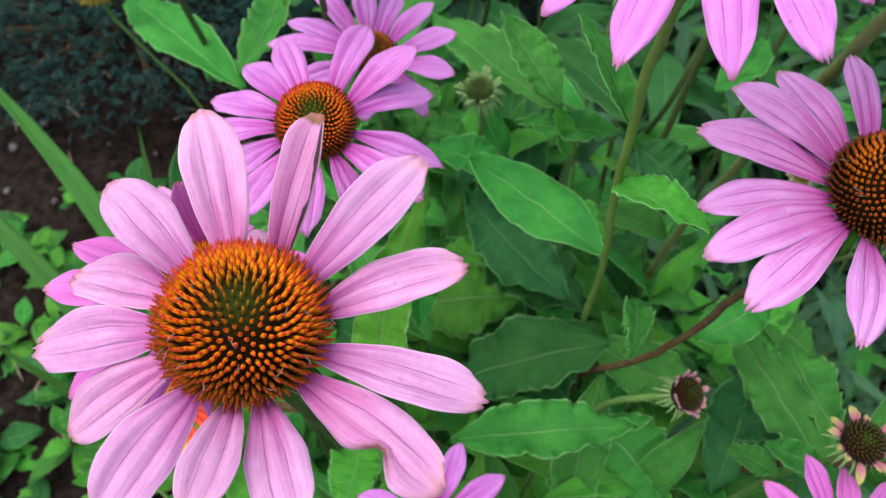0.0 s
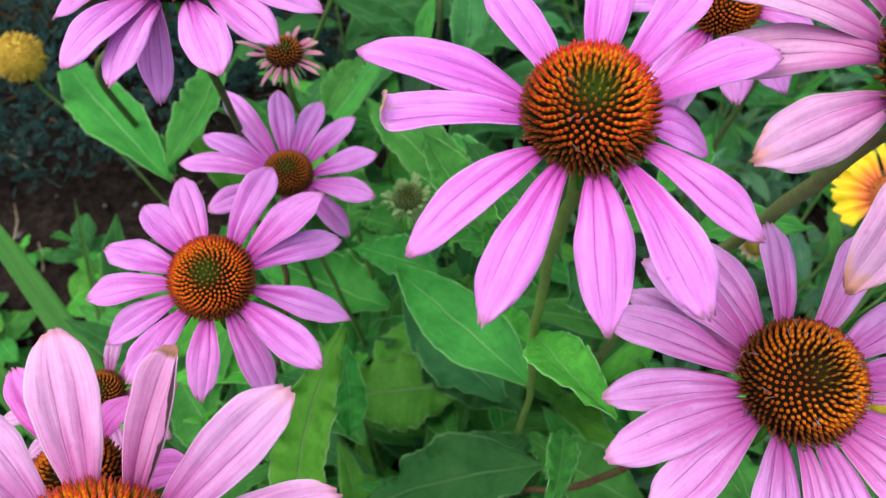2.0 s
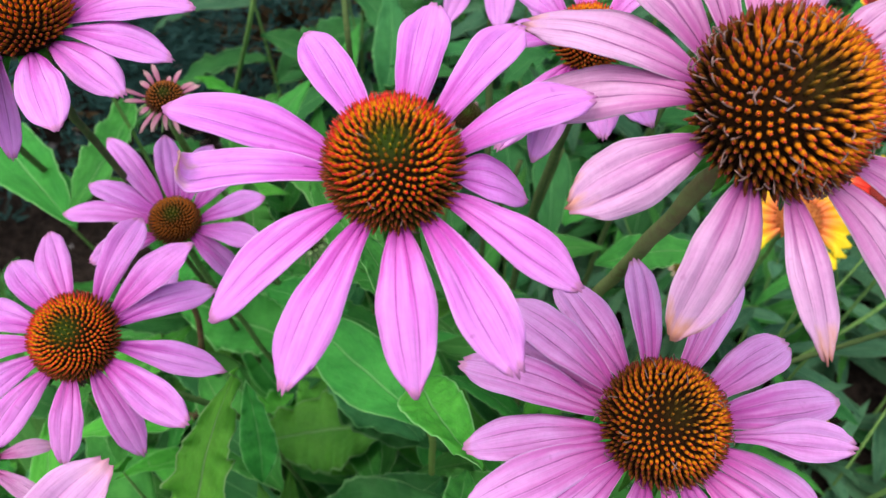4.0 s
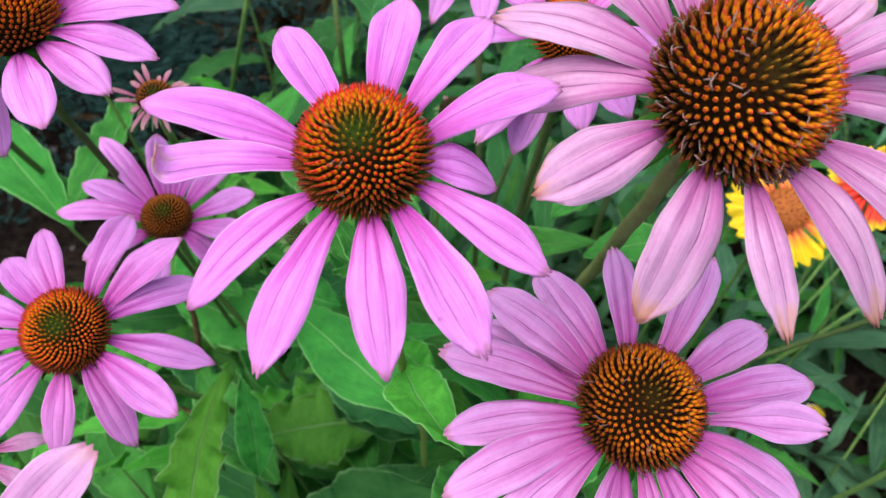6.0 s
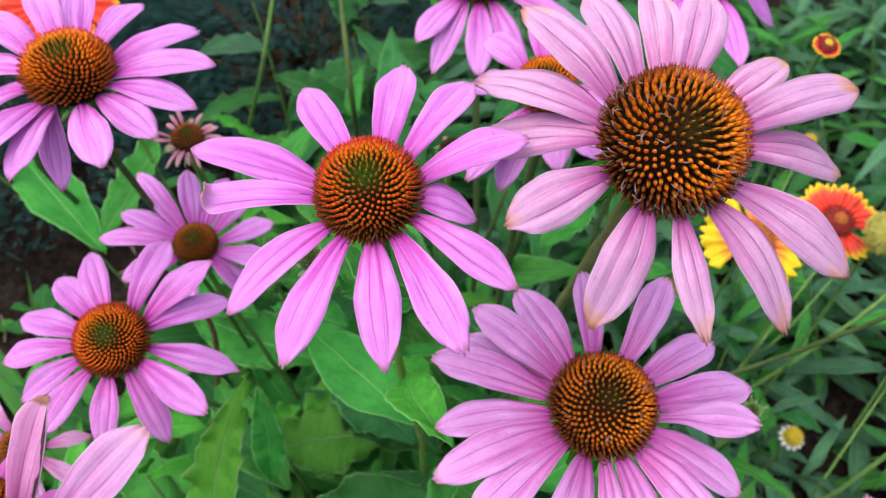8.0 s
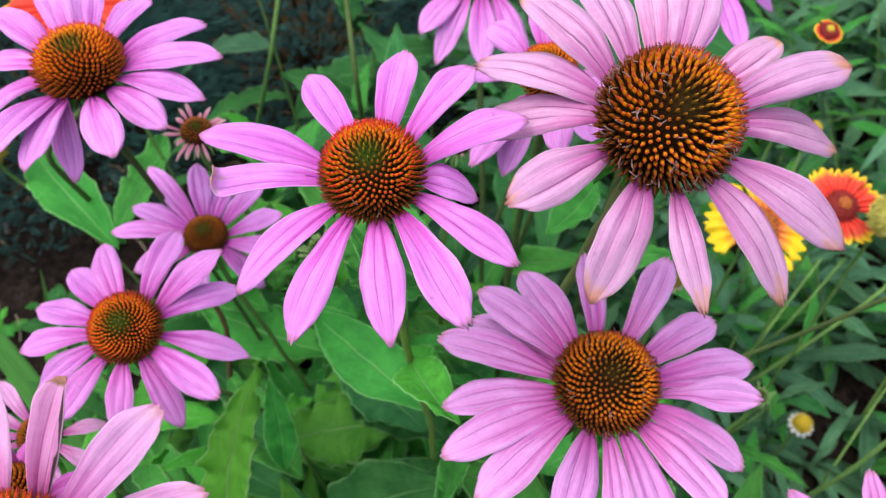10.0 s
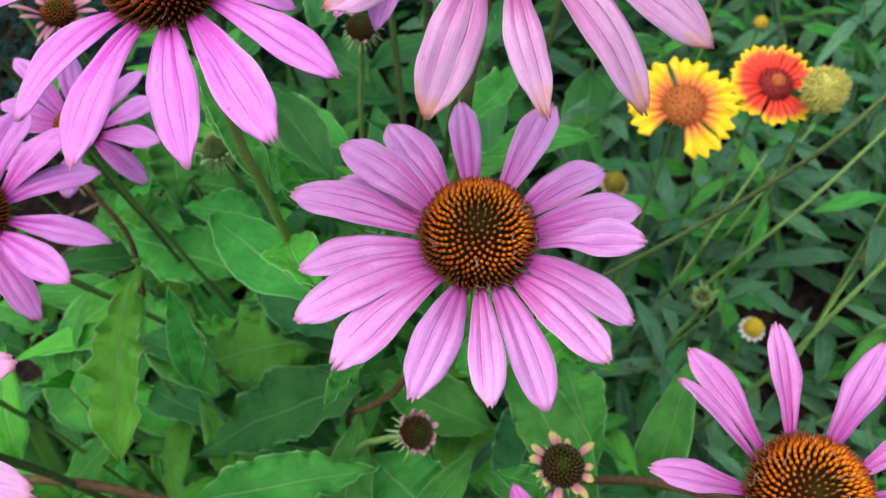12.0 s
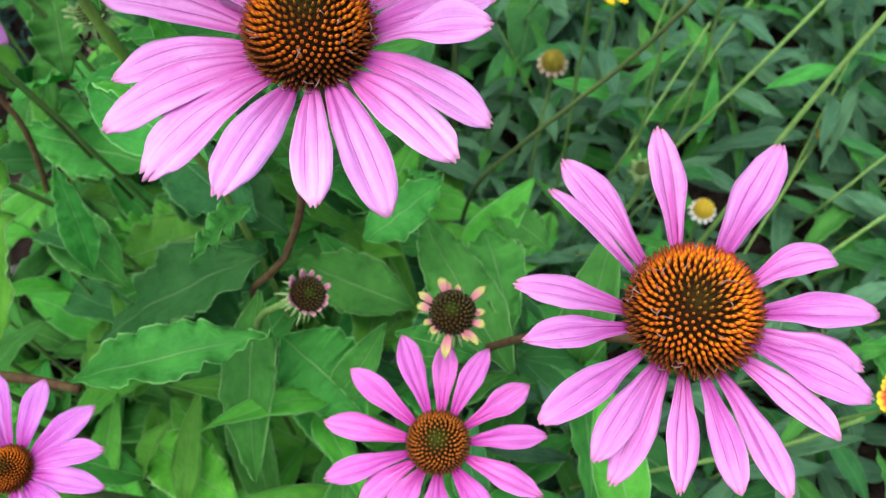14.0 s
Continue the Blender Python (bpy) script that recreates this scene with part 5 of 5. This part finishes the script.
# narrow-leaved blanket flower foliage
for x, y in zone_spots(0.18, 0.80, -0.20, 1.05, 0.057, rnd, lambda x, y: x > 0.205 - 0.25 * max(0, y - 0.3) + 0.03 * math.sin(17 * y) and math.hypot(x - 0.275, y - 0.40) > 0.055 and math.hypot(x - 0.385, 0.75 * (y - 0.285)) > 0.068):
    leafy_plant("blanket_flower_plant", "blanket flower foliage of narrow grey-green leaves", "leafy plant", x, y, rnd.uniform(0.07, 0.20), 15, NARROW, 0.066, rnd, "narrow-leaved foliage", 110, 0.05, STEM_GREEN, 0.0015, 0.6)
# low leaves between the two kinds of foliage and round the small buds
for x, y in zone_spots(0.17, 0.46, 0.02, 0.48, 0.052, rnd, lambda x, y: x < 0.27 or math.hypot(x - 0.275, y - 0.40) < 0.06 or math.hypot(x - 0.385, 0.75 * (y - 0.285)) < 0.075):
    leafy_plant("blanket_flower_plant", "low blanket flower foliage close to the soil", "leafy plant", x, y, rnd.uniform(0.03, 0.06), 12, NARROW, 0.062, rnd, "narrow-leaved foliage", 80, 0.05, STEM_GREEN, 0.0013, 0.5)
# small weeds on the soil
for x, y in zone_spots(-0.46, -0.08, 0.02, 0.62, 0.043, rnd, lambda x, y: rnd.random() < 0.8 - 2.6 * max(0, y - 0.30) and x < -0.08 - 0.1 * max(0.0, y - 0.2)):
    leafy_plant("garden_weed", "low weed with small rounded leaves on the soil", "weed", x, y, rnd.uniform(0.02, 0.07), 8, ROUND, 0.038, rnd, "weeds on the soil", 60, 0.1, STEM_BROWN, 0.001)
# mixed growth along the back on the soil's far side
for x, y in zone_spots(-0.60, -0.20, 0.40, 0.75, 0.07, rnd, lambda x, y: rnd.random() < 0.5 and y < 0.72):
    leafy_plant("garden_weed", "low weed with small rounded leaves on the soil", "weed", x, y, rnd.uniform(0.02, 0.06), 6, ROUND, 0.03, rnd, "weeds on the soil", 60, 0.1, STEM_BROWN, 0.001)


# ---- grass ----
def grass_blade(parent, base, tip, width, seed, sag=0.25):
    rnd2 = random.Random(seed)
    length = (Vector(tip) - Vector(base)).length
    g = leaf_grid(length, width, sag, 0.25, 0.0, 0.0, rnd2, nu=5, nv=18, bulge=0.25, tipless=0.25)
    g = [[(a, b, c + sag * a) for a, b, c in row] for row in g]
    vs, fs, uv = shell(g, 0.0003)
    ob = mesh_object("blade", vs, fs, BLADE, parent, uv)
    ob.matrix_parent_inverse = parent.matrix_world.inverted()
    ob.matrix_basis = leaf_matrix(base, tip)


tuft = thing("grass_tuft", "tuft of broad arching green grass blades", "grass", Matrix.Translation((-0.13, 0.20, 0)))
bpy.context.view_layer.update()
grass_blade(tuft, (-0.13, 0.20, 0.0), (-0.4380, 0.582, 0.190), 0.024, 2, 0.3)
grass_blade(tuft, (-0.14, 0.20, 0.0), (-0.4400, 0.475, 0.205), 0.022, 3, 0.3)
grass_blade(tuft, (-0.135, 0.21, 0.0), (-0.2447, 0.468, 0.200), 0.013, 1, 0.3)
grass_blade(tuft, (-0.135, 0.20, 0.0), (-0.322, 0.283, 0.200), 0.012, 4, 0.35)


# ---- dark low conifer behind the soil ----
def conifer(label, x, y, wide, tall, sprays, seed):
    """A low spreading conifer: woody limbs that carry many small needle sprays."""
    rnd2 = random.Random(seed)
    ob = thing("low_conifer", label, "conifer shrub", Matrix.Translation((x, y, 0)), "low conifers")
    verts, faces = [], []
    lv, lf = [], []
    for s in range(sprays):
        az = rnd2.uniform(0, 6.283)
        r = wide * math.sqrt(rnd2.random())
        top = tall * (1 - 0.7 * (r / wide) ** 2) * rnd2.uniform(0.5, 1.05)
        p = Vector((r * math.cos(az), r * math.sin(az), top))
        if s % 80 == 0:
            vs, fs = tube([(0, 0, 0.01), Vector((p.x * 0.5, p.y * 0.5, top * 0.35)), p], [0.004, 0.003, 0.0012], 5)
            lf += [tuple(i + len(lv) for i in q) for q in fs]
            lv += vs
        out = Vector((math.cos(az) * 0.7 + rnd2.uniform(-0.5, 0.5), math.sin(az) * 0.7 + rnd2.uniform(-0.5, 0.5), rnd2.uniform(-0.1, 0.9))).normalized()
        side = out.orthogonal().normalized()
        side.rotate(Matrix.Rotation(rnd2.uniform(0, 6.28), 3, out))
        ln = rnd2.uniform(0.012, 0.022)
        for k in range(7):
            f = k / 6
            q = p + out * ln * f
            for sg in (-1, 1):
                d = (out * 0.75 + side * sg * (1 - 0.5 * f)).normalized()
                w = side.cross(out) * 0.0010
                tip = q + d * ln * 0.36 * (1 - 0.5 * f)
                mid = q + d * ln * 0.18 * (1 - 0.5 * f)
                b = len(verts)
                verts += [q, mid + w, tip, mid - w, mid + out * 0.0012]
                faces += [(b, b + 1, b + 4), (b + 1, b + 2, b + 4), (b + 2, b + 3, b + 4), (b + 3, b, b + 4), (b, b + 3, b + 2, b + 1)]
    tagged(mesh_object("branchwork", lv, lf, STEM_BROWN, ob), kind="stuff")
    tagged(mesh_object("needles", verts, faces, CONIFER, ob), kind="stuff")
    return ob


conifer("low blue-green conifer with dense needle sprays", -0.40, 0.86, 0.24, 0.20, 5200, 81)
conifer("low blue-green conifer in deep shade", -0.06, 0.96, 0.24, 0.22, 5200, 82)
conifer("low blue-green conifer at the back of the bed", 0.25, 1.12, 0.26, 0.22, 3000, 83)
conifer("low blue-green conifer at the far corner", -0.80, 1.02, 0.28, 0.18, 2600, 84)
conifer("low blue-green conifer behind the foliage", 0.62, 1.28, 0.30, 0.22, 2600, 85)


# ---- litter on the soil ----
def litter():
    rnd2 = random.Random(91)
    verts, faces = [], []
    for n in range(260):
        x, y = rnd2.uniform(-0.6, 0.05), rnd2.uniform(0.1, 0.95)
        r = rnd2.uniform(0.002, 0.006) * (1.6 if n % 12 == 0 else 1)
        c = Vector((x, y, height(x, y) + r * 0.3))
        b = len(verts)
        ring = []
        for i in range(5):
            a = math.pi * i / 4
            for k in range(7):
                t = 2 * math.pi * k / 7
                q = r * rnd2.uniform(0.75, 1.15)
                verts.append(c + Vector((q * max(0.05, math.sin(a)) * math.cos(t), q * max(0.05, math.sin(a)) * math.sin(t), q * 0.7 * math.cos(a))))
        for i in range(4):
            for k in range(7):
                p, q = b + i * 7 + k, b + i * 7 + (k + 1) % 7
                faces.append((p, p + 7, q + 7, q))
    tagged(mesh_object("pebbles", verts, faces, STONE), "small grey pebbles scattered on dark soil", "pebbles", kind="stuff")
    verts, faces = [], []
    for n in range(130):
        x, y = rnd2.uniform(-0.6, 0.0), rnd2.uniform(0.15, 0.95)
        a, ln = rnd2.uniform(0, 6.28), rnd2.uniform(0.015, 0.06)
        z = height(x, y) + 0.003
        vs, fs = tube([(x, y, z), (x + ln * 0.5 * math.cos(a), y + ln * 0.5 * math.sin(a), z + 0.004), (x + ln * math.cos(a + 0.2), y + ln * math.sin(a + 0.2), height(x + ln * math.cos(a + 0.2), y + ln * math.sin(a + 0.2)) + 0.003)], [0.0009, 0.0011, 0.0006], 5)
        faces += [tuple(i + len(verts) for i in q) for q in fs]
        verts += vs
    tagged(mesh_object("dry_twigs", verts, faces, STRAW), "dry straw-coloured twigs lying on the soil", "twigs", kind="stuff")


litter()
